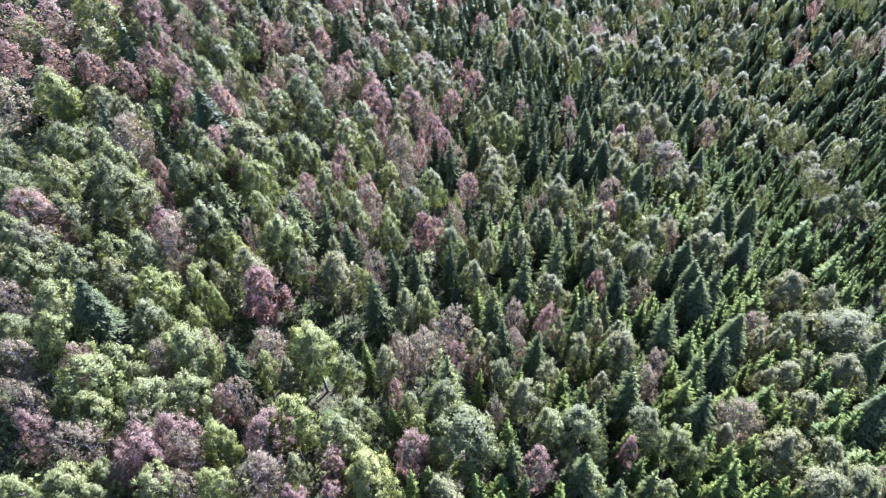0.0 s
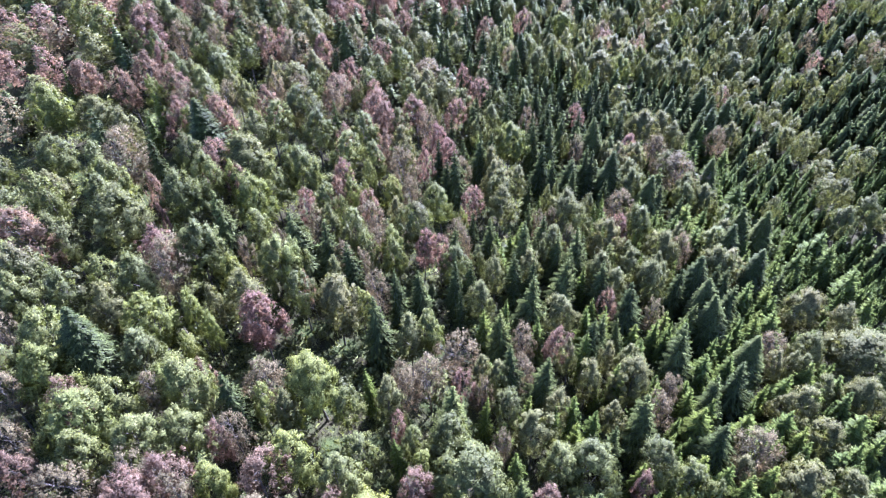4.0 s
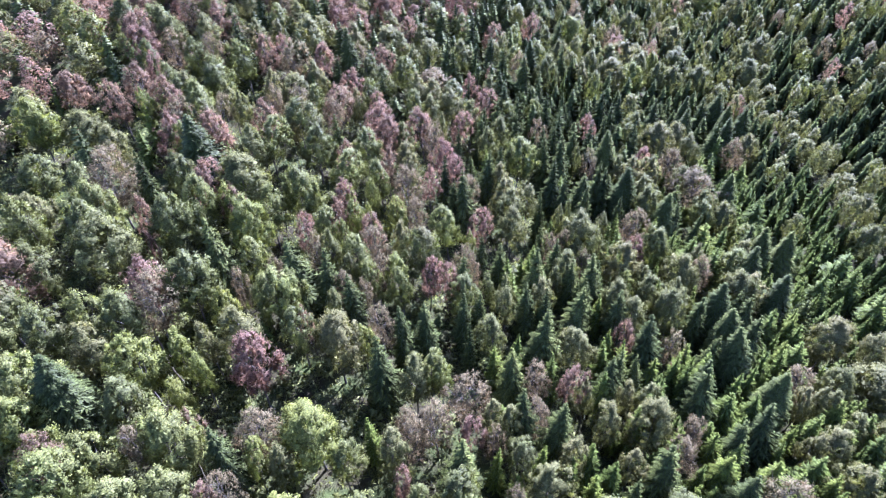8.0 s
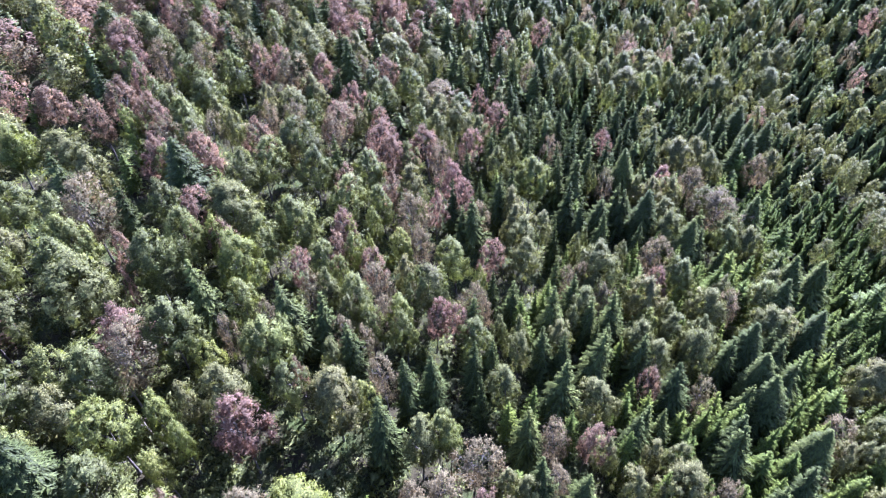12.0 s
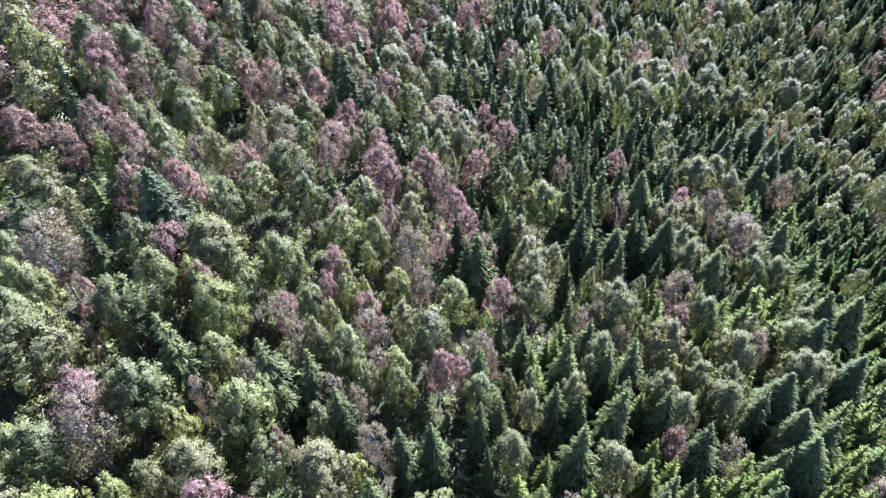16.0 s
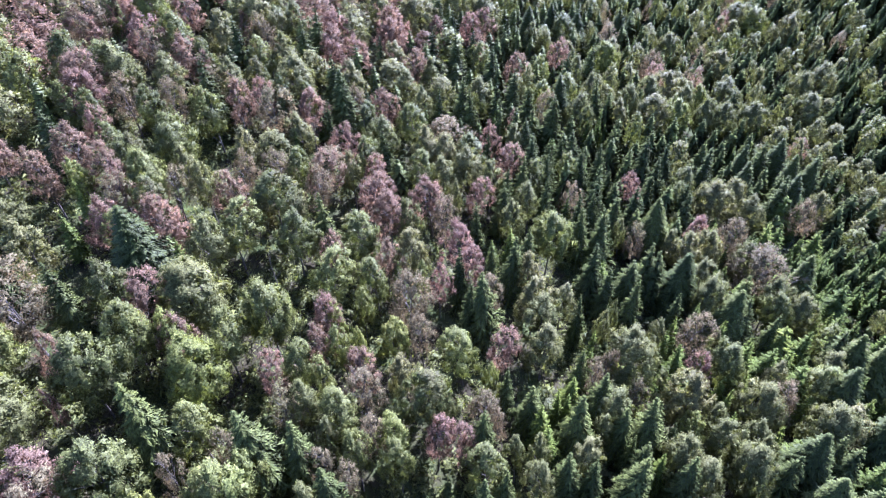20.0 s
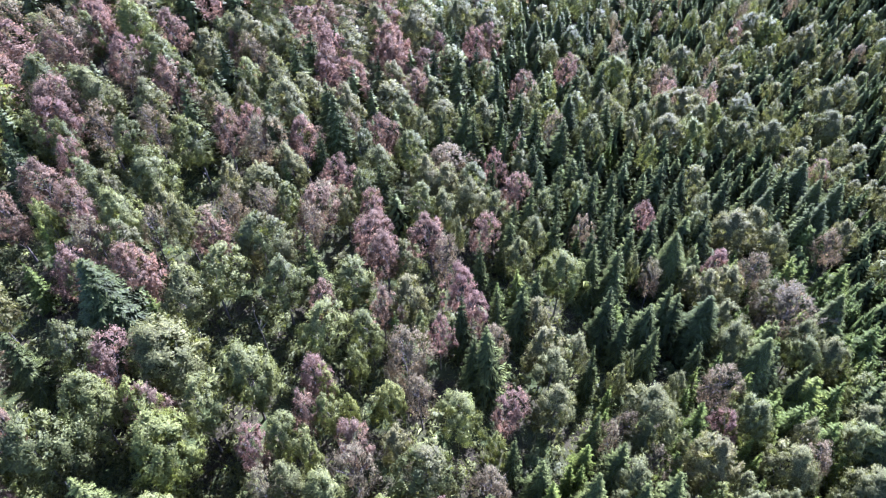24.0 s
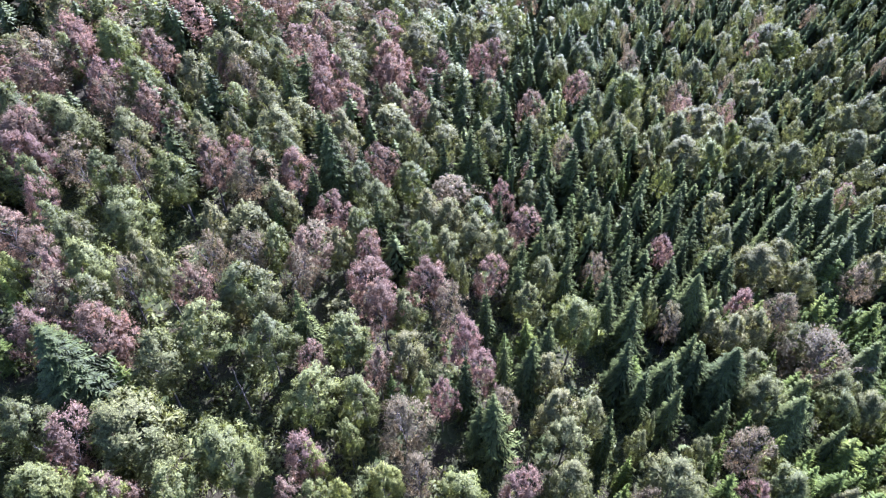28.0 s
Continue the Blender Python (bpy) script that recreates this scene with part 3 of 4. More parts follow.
PLOTS.append(("N", [
    (57.8, 51.0, 13.2, 3.8), (66.1, 51.3, 13.4, 4.0), (63.1, 52.5, 13.5, 5.9), (19.9, 52.5, 12.2, 3.1),
    (34.9, 53.0, 11.5, 2.6), (58.7, 53.7, 13.2, 3.9), (67.2, 54.1, 13.5, 5.1), (17.1, 54.1, 12.2, 3.1),
    (51.2, 54.2, 11.8, 2.8), (54.5, 54.6, 11.9, 2.9), (23.1, 54.6, 12.8, 3.6), (6.6, 54.7, 11.6, 2.6),
    (72.0, 55.7, 13.5, 4.2), (12.5, 55.8, 11.7, 2.7), (59.5, 56.4, 13.5, 4.4), (-9.9, 56.6, 11.9, 2.9),
    (49.6, 57.8, 13.5, 5.2), (41.4, 58.1, 13.5, 5.7), (57.5, 59.5, 13.5, 5.5), (44.5, 60.1, 13.5, 4.2),
    (71.6, 60.3, 13.5, 7.5), (34.5, 60.9, 12.8, 3.6), (74.4, 60.9, 13.2, 3.8), (26.1, 62.8, 11.1, 2.3),
]))
PLOTS.append(("N", [
    (28.8, 63.3, 13.2, 3.9), (71.6, 64.0, 13.5, 5.4), (66.4, 65.0, 13.5, 4.4), (47.2, 65.3, 13.2, 3.8),
    (56.9, 65.4, 12.1, 3.1), (61.1, 67.2, 13.5, 4.8), (72.8, 68.1, 13.5, 5.6), (24.8, 68.7, 13.5, 4.3),
    (46.9, 69.2, 13.5, 5.3), (51.9, 69.4, 13.5, 5.5), (34.3, 70.0, 13.0, 3.7), (68.0, 70.1, 13.5, 6.1),
    (16.8, 71.3, 12.2, 3.1), (8.0, 72.1, 12.0, 3.0), (49.9, 73.7, 13.5, 4.0), (41.3, 74.1, 12.4, 3.3),
    (11.7, 74.9, 11.7, 2.8), (39.1, 75.6, 12.7, 3.5), (53.7, 75.7, 13.1, 3.8), (60.2, 75.8, 13.5, 4.3),
    (27.1, 76.0, 12.6, 3.4), (45.7, 76.4, 13.5, 5.0), (30.1, 76.5, 12.5, 3.3), (42.4, 76.8, 12.5, 3.3),
]))
PLOTS.append(("N", [
    (57.7, 80.2, 13.5, 4.2), (61.7, 80.3, 13.5, 4.1), (66.9, 82.4, 13.5, 5.9), (63.8, 83.6, 13.3, 3.9),
    (69.2, 88.4, 13.5, 4.1), (64.6, 90.4, 13.5, 5.0), (69.3, 91.1, 13.5, 4.2), (12.3, 92.0, 12.6, 3.4),
    (94.9, 92.2, 13.5, 5.4), (70.1, 92.4, 13.5, 4.2), (15.4, 95.8, 10.9, 2.2), (16.7, 96.0, 10.9, 2.2),
    (95.4, 99.9, 13.5, 6.9), (21.2, 104.4, 11.7, 2.8), (83.9, 105.3, 13.5, 5.4), (37.5, 107.3, 13.5, 4.6),
    (94.2, 108.0, 13.5, 5.7), (59.3, 108.1, 13.5, 5.4), (23.2, 108.7, 11.4, 2.5), (49.7, 109.9, 13.5, 4.3),
    (36.2, 110.7, 11.7, 2.8), (54.8, 110.8, 13.5, 5.3), (58.5, 111.1, 12.9, 3.6), (37.9, 113.0, 11.3, 2.4),
]))
PLOTS.append(("N", [
    (94.2, 113.6, 13.5, 7.3), (47.5, 115.3, 13.2, 3.9), (39.2, 115.4, 11.3, 2.5), (63.9, 115.5, 13.5, 4.8),
    (60.1, 115.6, 13.5, 6.5), (44.4, 118.7, 12.1, 3.0), (73.4, 119.0, 13.5, 5.3), (81.0, 131.1, 13.5, 6.5),
    (57.2, 143.8, 13.5, 5.2), (71.4, 147.9, 13.5, 4.5), (74.8, 148.7, 13.5, 4.6), (84.4, 149.7, 13.5, 5.5),
    (81.7, 160.5, 13.5, 7.5), (85.3, 161.2, 13.5, 5.1),
]))
PLOTS.append(("B", [
    (-45.4, 32.7, 13.6, 4.7), (-37.7, 32.9, 13.0, 3.8), (-40.5, 32.9, 14.9, 6.8), (-31.1, 33.5, 14.1, 5.5),
    (-37.2, 34.9, 13.0, 3.8), (20.7, 38.2, 13.7, 5.0), (31.7, 38.8, 13.4, 4.5), (-10.9, 39.6, 13.0, 3.8),
    (-13.1, 41.9, 14.3, 5.9), (4.2, 42.2, 16.5, 9.6), (-40.9, 42.5, 14.2, 5.6), (-37.1, 44.9, 14.7, 6.4),
    (62.4, 45.2, 14.1, 5.5), (38.6, 45.4, 13.0, 3.8), (-31.5, 45.7, 14.1, 5.6), (35.3, 45.8, 14.2, 5.6),
    (16.6, 45.8, 14.3, 5.9), (-9.9, 46.0, 13.6, 4.7), (-42.0, 46.5, 15.6, 7.8), (20.4, 46.5, 15.8, 8.1),
    (-3.3, 47.9, 12.6, 3.2), (1.5, 49.0, 14.5, 6.1), (-39.3, 49.2, 14.3, 5.8), (31.5, 49.7, 14.7, 6.5),
]))
PLOTS.append(("B", [
    (-33.1, 51.2, 15.6, 7.8), (-13.3, 52.6, 13.3, 4.3), (-55.0, 53.8, 14.1, 5.5), (9.9, 55.1, 13.5, 4.6),
    (-39.7, 55.6, 14.9, 6.8), (-52.2, 58.1, 15.3, 7.4), (-59.4, 65.1, 14.4, 6.0), (-53.2, 66.4, 14.4, 6.0),
    (-0.5, 66.7, 12.8, 3.6), (-2.1, 67.0, 13.3, 4.3), (-59.4, 69.2, 15.2, 7.2), (-43.9, 69.8, 14.9, 6.8),
    (-48.3, 69.9, 14.0, 5.4), (-21.1, 71.5, 13.9, 5.2), (-63.8, 72.1, 14.7, 6.4), (-25.6, 77.0, 14.9, 6.8),
    (-38.0, 77.9, 15.4, 7.6), (-66.4, 78.6, 14.9, 6.7), (-22.8, 79.9, 13.0, 3.8), (-11.8, 83.0, 13.2, 4.1),
    (-6.8, 83.1, 13.0, 3.8), (-29.4, 83.9, 13.7, 4.9), (4.4, 84.2, 14.2, 5.7), (-15.4, 85.8, 12.8, 3.5),
]))
PLOTS.append(("B", [
    (-55.1, 87.8, 15.1, 7.1), (-14.2, 87.9, 14.1, 5.6), (44.4, 88.8, 13.6, 4.7), (-43.8, 89.5, 15.2, 7.2),
    (-55.3, 91.2, 15.2, 7.2), (-3.0, 91.4, 15.4, 7.6), (-16.7, 92.2, 12.4, 2.9), (-19.3, 94.5, 13.4, 4.4),
    (-40.7, 95.1, 15.0, 6.9), (-29.7, 96.6, 14.0, 5.4), (-60.5, 97.0, 14.3, 5.8), (-15.3, 99.0, 12.9, 3.7),
    (-25.5, 101.6, 15.5, 7.7), (1.4, 101.7, 14.6, 6.3), (-46.2, 101.9, 13.9, 5.2), 
    (-13.3, 106.7, 12.3, 2.8), (63.2, 107.4, 14.6, 6.3), (45.9, 108.3, 15.4, 7.5), (-19.1, 110.6, 14.7, 6.4),
    (-11.8, 112.5, 13.8, 5.1), (-48.1, 113.9, 13.6, 4.8), (-4.6, 115.2, 12.2, 2.7), (-33.4, 116.5, 14.5, 6.1),
]))
PLOTS.append(("B", [
    (69.9, 118.1, 13.7, 5.0), (-24.7, 118.2, 14.4, 6.1), (-46.5, 119.8, 14.3, 5.8), (-14.8, 120.4, 14.5, 6.1),
    (63.3, 123.3, 14.9, 6.8), (-28.5, 124.6, 15.2, 7.2), (-47.7, 125.0, 15.0, 6.9), (-53.8, 129.7, 13.2, 4.1),
    (18.6, 130.8, 14.9, 6.8), (-51.5, 131.5, 13.5, 4.6), (-56.7, 132.6, 13.9, 5.2), (-27.1, 134.3, 13.3, 4.3),
    (-47.6, 135.3, 15.3, 7.3), (-4.9, 141.8, 14.1, 5.5), (-15.8, 142.1, 13.5, 4.6), (-63.3, 142.5, 13.5, 4.7),
    (-66.9, 143.6, 13.9, 5.3), (-54.5, 145.2, 13.8, 5.1), (-43.8, 145.8, 14.3, 5.9), (16.9, 148.6, 13.5, 4.6),
    (4.2, 151.8, 14.7, 6.5), (-17.6, 154.9, 13.4, 4.5), (-73.1, 157.1, 15.1, 7.0), (52.0, 157.2, 13.7, 5.0),
]))
PLOTS.append(("B", [
    (-68.0, 157.3, 14.2, 5.8), (-6.9, 157.3, 14.5, 6.2), (27.1, 157.7, 13.8, 5.1), (-28.1, 157.8, 13.2, 4.1),
    (-39.0, 162.2, 13.3, 4.3), (-50.6, 165.7, 13.1, 4.0), (-40.0, 169.1, 14.2, 5.7), (-57.2, 171.3, 15.2, 7.2),
    (-72.9, 176.1, 13.9, 5.2), (-38.6, 183.7, 14.2, 5.6), (63.7, 196.0, 16.1, 8.6), (9.2, 196.8, 14.5, 6.2),
    (37.2, 235.6, 16.2, 8.8),
]))
PLOTS.append(("Y", [
    (-25.1, 34.9, 13.4, 4.4), (-8.4, 35.3, 15.0, 6.9), (-26.3, 40.2, 13.5, 4.6), (-18.7, 42.9, 14.2, 5.7),
    (-2.1, 45.0, 12.6, 3.2), (-23.6, 51.2, 12.8, 3.6), (-49.2, 52.5, 15.1, 7.1), (-16.8, 55.3, 15.8, 8.1),
    (-33.8, 59.5, 12.5, 3.1), (-39.8, 62.6, 14.7, 6.4), (-32.4, 62.7, 12.5, 3.1), (-35.5, 65.6, 12.8, 3.6),
    (-12.0, 71.0, 12.8, 3.6), (-31.7, 74.2, 12.9, 3.7), (-7.4, 87.4, 13.5, 4.6), (-32.5, 90.8, 15.5, 7.6),
    (35.5, 94.5, 12.9, 3.7), (-35.3, 95.9, 13.6, 4.8), (5.3, 97.3, 12.1, 2.4), (-13.1, 99.9, 12.3, 2.7),
    (-8.2, 100.9, 13.2, 4.1), (-16.2, 102.6, 12.7, 3.4), (-58.9, 125.0, 12.9, 3.7), (-65.0, 179.7, 15.5, 7.8),
]))
PLOTS.append(("Y", [
    (76.6, 211.4, 15.0, 7.0), (48.4, 223.7, 16.1, 8.5), (117.7, 272.3, 16.5, 10.7),
]))
PLOTS.append(("G", [
    (1.7, 35.3, 13.9, 5.3), (-0.4, 35.9, 13.0, 3.8), (-17.4, 37.5, 12.9, 3.7), (56.1, 41.0, 16.2, 8.8),
    (-0.3, 41.3, 12.0, 2.4), (63.5, 41.8, 15.8, 8.2), (52.9, 47.2, 15.9, 8.3), (63.2, 47.9, 14.9, 6.7),
    (45.8, 50.1, 13.2, 4.1), (13.2, 50.9, 14.4, 6.0), (-21.1, 51.1, 12.8, 3.5), (-7.5, 53.7, 13.8, 5.0),
    (26.5, 56.5, 13.3, 4.3), (17.0, 56.7, 13.6, 4.8), (63.6, 56.9, 15.0, 7.0), (8.7, 59.8, 13.1, 4.0),
    (6.1, 60.7, 13.1, 3.9), (23.9, 62.5, 13.9, 5.2), (63.5, 63.2, 14.8, 6.6), (31.8, 63.8, 15.5, 7.7),
    (59.5, 63.9, 13.3, 4.4), (-45.9, 64.5, 14.2, 5.7), (-4.4, 65.0, 14.1, 5.6), (76.5, 65.5, 15.5, 7.7),
]))
PLOTS.append(("G", [
    (21.8, 67.2, 12.8, 3.5), (70.1, 67.7, 13.8, 5.0), (-32.8, 67.8, 12.6, 3.2), (28.3, 68.2, 12.9, 3.7),
    (31.4, 68.4, 13.5, 4.7), (-28.1, 69.3, 14.8, 6.7), (-15.5, 69.3, 15.3, 7.3), (62.2, 72.1, 13.5, 4.6),
    (67.8, 72.8, 13.6, 4.7), (66.2, 73.7, 13.6, 4.7), (8.0, 75.8, 14.1, 5.5),
    (82.6, 76.1, 16.5, 13.0), (22.7, 76.2, 14.8, 6.6), (-16.7, 76.6, 12.9, 3.7), (71.9, 76.8, 15.2, 7.3),
    (-58.5, 78.4, 14.7, 6.5), (-50.0, 82.2, 16.5, 9.5), (10.6, 83.3, 13.4, 4.4), (84.7, 85.3, 15.2, 7.2),
    (11.1, 86.6, 12.5, 3.1), (8.2, 86.9, 12.5, 3.0), (75.5, 87.2, 16.3, 9.0), (17.8, 87.2, 13.6, 4.7),
]))
PLOTS.append(("G", [
    (35.3, 87.9, 14.5, 6.2), (-18.4, 89.1, 13.3, 4.3), (32.3, 89.2, 15.0, 6.9), (41.5, 89.3, 15.3, 7.4),
    (20.9, 92.1, 12.7, 3.3), (47.1, 92.3, 13.0, 3.9), (40.3, 93.8, 14.1, 5.6), (-7.5, 95.1, 13.2, 4.1),
    (47.3, 95.1, 13.7, 4.9), (23.4, 95.1, 14.3, 5.9), (39.4, 96.4, 13.0, 3.8), (63.9, 98.1, 14.8, 6.6),
    (59.8, 98.2, 15.4, 7.5), (35.4, 98.6, 15.6, 7.8), (49.4, 100.5, 15.1, 7.1), (26.4, 101.2, 12.8, 3.6),
    (14.1, 104.8, 14.4, 6.0), (28.3, 105.9, 16.4, 9.0), (54.8, 107.7, 13.3, 4.4), (32.5, 108.0, 12.4, 2.9),
    (-59.0, 108.8, 14.5, 6.2), (14.1, 109.6, 14.8, 6.6), (66.9, 111.0, 14.4, 5.9), (25.1, 111.9, 12.4, 3.0),
]))
PLOTS.append(("G", [
    (-36.0, 112.0, 14.9, 6.7), (46.6, 112.6, 12.4, 2.9), (35.4, 112.7, 12.9, 3.6), (13.6, 113.9, 14.4, 6.0),
    (72.4, 115.4, 13.7, 5.0), (27.9, 115.7, 11.9, 2.2), (18.8, 116.0, 14.0, 5.4), (-6.7, 119.5, 14.3, 5.8),
    (13.8, 120.9, 13.5, 4.6), (47.3, 122.3, 15.1, 7.1), (104.3, 122.5, 15.1, 7.1), (67.7, 124.0, 15.0, 7.0),
    (114.4, 126.6, 15.3, 7.4), (-40.3, 126.7, 13.3, 4.2), (-7.0, 127.1, 13.4, 4.5), (63.6, 127.6, 15.0, 6.9),
    (49.0, 129.4, 14.6, 6.4), (-43.7, 130.3, 13.4, 4.4), (10.8, 133.8, 13.4, 4.5), (47.2, 135.5, 14.7, 6.5),
    (-36.9, 136.8, 13.1, 4.1), (1.0, 137.3, 12.3, 2.7), (-17.9, 137.4, 12.8, 3.5), (45.2, 137.9, 13.3, 4.4),
]))
PLOTS.append(("G", [
    (61.8, 138.5, 14.4, 6.0), (54.0, 139.0, 15.0, 6.8), (35.3, 139.7, 12.5, 3.2), (16.0, 141.7, 13.7, 4.9),
    (-0.3, 141.9, 14.1, 5.6), (-27.5, 145.2, 14.2, 5.6), (8.4, 145.4, 13.7, 4.9), (48.5, 146.3, 12.4, 2.9),
    (4.1, 147.0, 14.9, 6.8), (-4.2, 149.0, 14.3, 5.8), (-1.3, 150.1, 14.3, 5.9), (-12.8, 150.8, 14.6, 6.3),
    (-55.2, 154.6, 14.7, 6.4), (-63.0, 154.9, 15.5, 7.8), (59.9, 155.5, 16.5, 10.1), (71.1, 156.1, 15.3, 7.4),
    (-42.6, 158.4, 14.0, 5.3), (68.0, 160.4, 15.3, 7.4), (-31.3, 161.8, 16.0, 8.5), (91.1, 162.1, 14.9, 6.8),
    (14.6, 162.2, 13.8, 5.0), (56.4, 162.9, 14.7, 6.5), (-21.4, 166.8, 14.8, 6.6), (-5.7, 167.3, 13.4, 4.4),
]))
PLOTS.append(("G", [
    (-9.1, 171.6, 14.2, 5.7), (-35.0, 171.7, 14.6, 6.3), (-49.3, 174.6, 14.8, 6.6), (7.6, 177.8, 14.4, 6.1),
    (-3.7, 180.5, 14.4, 6.1), (32.9, 182.7, 15.7, 8.0), (-12.1, 183.7, 14.5, 6.2), (-43.1, 184.0, 16.2, 8.8),
    (-46.9, 184.7, 14.6, 6.4), (-36.5, 187.6, 14.6, 6.4), (-23.2, 190.2, 14.7, 6.4), (46.1, 190.8, 14.3, 5.8),
    (-41.4, 193.7, 13.1, 4.0), (55.7, 194.7, 16.5, 10.6), (51.6, 198.1, 15.4, 7.6), (39.9, 199.1, 15.3, 7.4),
    (74.5, 200.1, 15.9, 8.2), (79.7, 201.5, 16.0, 8.4), (89.8, 203.3, 16.5, 10.5), (59.5, 206.7, 15.8, 8.1),
    (-18.1, 207.4, 14.7, 6.4), (71.2, 208.3, 16.0, 8.4), (-9.5, 209.1, 16.5, 10.1), (38.6, 210.7, 14.6, 6.3),
]))
PLOTS.append(("G", [
    (112.3, 211.1, 16.5, 9.6), (65.5, 211.2, 16.5, 11.8), (87.5, 216.9, 16.5, 11.0), (115.5, 223.6, 15.8, 8.1),
    (26.5, 225.0, 14.8, 6.6), (2.4, 226.8, 15.7, 8.1), (10.8, 227.2, 16.5, 9.8), (122.2, 228.0, 16.5, 9.4),
    (53.5, 230.6, 15.7, 8.0), (41.4, 234.1, 14.5, 6.2), (92.1, 237.3, 16.5, 10.0), (77.9, 246.5, 16.4, 9.0),
    (131.0, 247.2, 14.2, 5.7), (111.7, 255.8, 14.9, 6.7), (127.8, 263.2, 16.5, 9.4), (112.0, 280.1, 16.5, 12.1),
]))
PLOTS.append(("P", [
    (-16.8, 33.4, 12.9, 3.6), (-12.4, 34.1, 12.9, 3.7), (-35.7, 35.1, 13.5, 4.6), (-33.7, 36.7, 14.9, 6.8),
    (-12.8, 37.8, 13.2, 4.1), (-46.5, 40.2, 13.4, 4.5), (-21.9, 40.5, 14.4, 6.0), (12.9, 40.5, 13.7, 4.9),
    (-31.4, 40.8, 14.3, 5.8), (-3.5, 40.9, 13.7, 5.0), (28.1, 45.0, 12.7, 3.4), (-27.4, 46.0, 12.8, 3.6),
    (-45.8, 49.4, 13.5, 4.6), (-6.1, 50.1, 12.1, 2.5), (-31.1, 54.7, 12.4, 3.0), (2.9, 58.3, 13.0, 3.8),
    (-25.5, 63.7, 14.9, 6.8), (18.8, 68.9, 13.6, 4.8), (-20.2, 73.8, 11.8, 2.1), (-61.7, 77.2, 16.5, 9.2),
    (32.2, 80.9, 12.9, 3.7), (-45.6, 85.5, 11.7, 1.9), (0.8, 87.0, 13.0, 3.8),
]))
PLOTS.append(("P", [
    (-2.3, 87.1, 13.3, 4.3), (-49.0, 92.3, 12.7, 3.4), (-23.0, 92.5, 12.9, 3.7), (-12.4, 95.2, 13.6, 4.8),
    (-34.6, 97.4, 13.6, 4.8), (-18.0, 98.3, 13.1, 4.0), (-41.6, 100.6, 14.2, 5.8), (6.9, 102.8, 13.8, 5.1),
    (-18.3, 103.4, 14.0, 5.3), (41.3, 106.1, 13.5, 4.6), (-2.0, 114.1, 13.0, 3.8), (-42.4, 114.2, 15.1, 7.0),
    (-51.7, 115.3, 14.0, 5.4), (-19.3, 115.8, 12.9, 3.7), (-10.5, 117.3, 13.5, 4.5), (3.1, 119.5, 13.3, 4.4),
    (1.6, 123.5, 14.2, 5.7), (-52.3, 123.6, 13.9, 5.2), (-35.3, 125.6, 13.3, 4.3), (-10.5, 126.5, 14.4, 6.0),
    (-55.3, 127.4, 14.3, 5.9), (-13.6, 130.9, 14.8, 6.6), (-3.4, 134.2, 14.4, 6.1), (-23.4, 134.4, 14.4, 6.0),
]))
PLOTS.append(("P", [
    (4.7, 138.0, 13.6, 4.7), (-13.2, 138.3, 13.4, 4.4), (-62.7, 138.4, 13.1, 4.0), (-19.6, 144.6, 13.8, 5.1),
    (52.6, 144.7, 14.1, 5.6), (-66.6, 147.0, 14.7, 6.5), (-40.4, 150.6, 14.3, 5.8), (-69.3, 150.7, 15.6, 7.8),
    (11.5, 152.4, 13.8, 5.2), (-27.5, 152.6, 14.4, 5.9), (-36.7, 154.3, 13.5, 4.6), (41.9, 157.0, 14.0, 5.3),
    (9.0, 161.1, 13.3, 4.4), (-13.3, 162.2, 13.9, 5.3), (-53.2, 163.0, 14.5, 6.2), (-64.3, 167.9, 14.8, 6.6),
    (-74.2, 168.1, 14.6, 6.3), (15.6, 170.7, 12.4, 3.0), (-70.6, 176.6, 13.9, 5.2), (-26.1, 177.4, 13.6, 4.7),
    (-20.2, 178.8, 14.8, 6.5), (-45.5, 180.1, 12.9, 3.7), (-73.1, 180.2, 15.3, 7.3), (-58.0, 181.2, 14.7, 6.4),
]))
PLOTS.append(("P", [
    (-8.4, 181.3, 14.4, 6.1), (-27.1, 181.7, 14.8, 6.7), (-27.0, 188.6, 15.0, 7.0), (-13.7, 191.6, 15.1, 7.1),
    (-14.1, 197.0, 15.7, 8.0), (17.7, 200.0, 14.2, 5.7), (-31.2, 204.9, 14.2, 5.7), (-3.4, 206.2, 13.8, 5.0),
    (9.2, 208.4, 13.4, 4.4), (5.8, 215.8, 14.0, 5.3), (32.6, 217.4, 14.9, 6.7), (10.5, 220.0, 14.6, 6.3),
]))
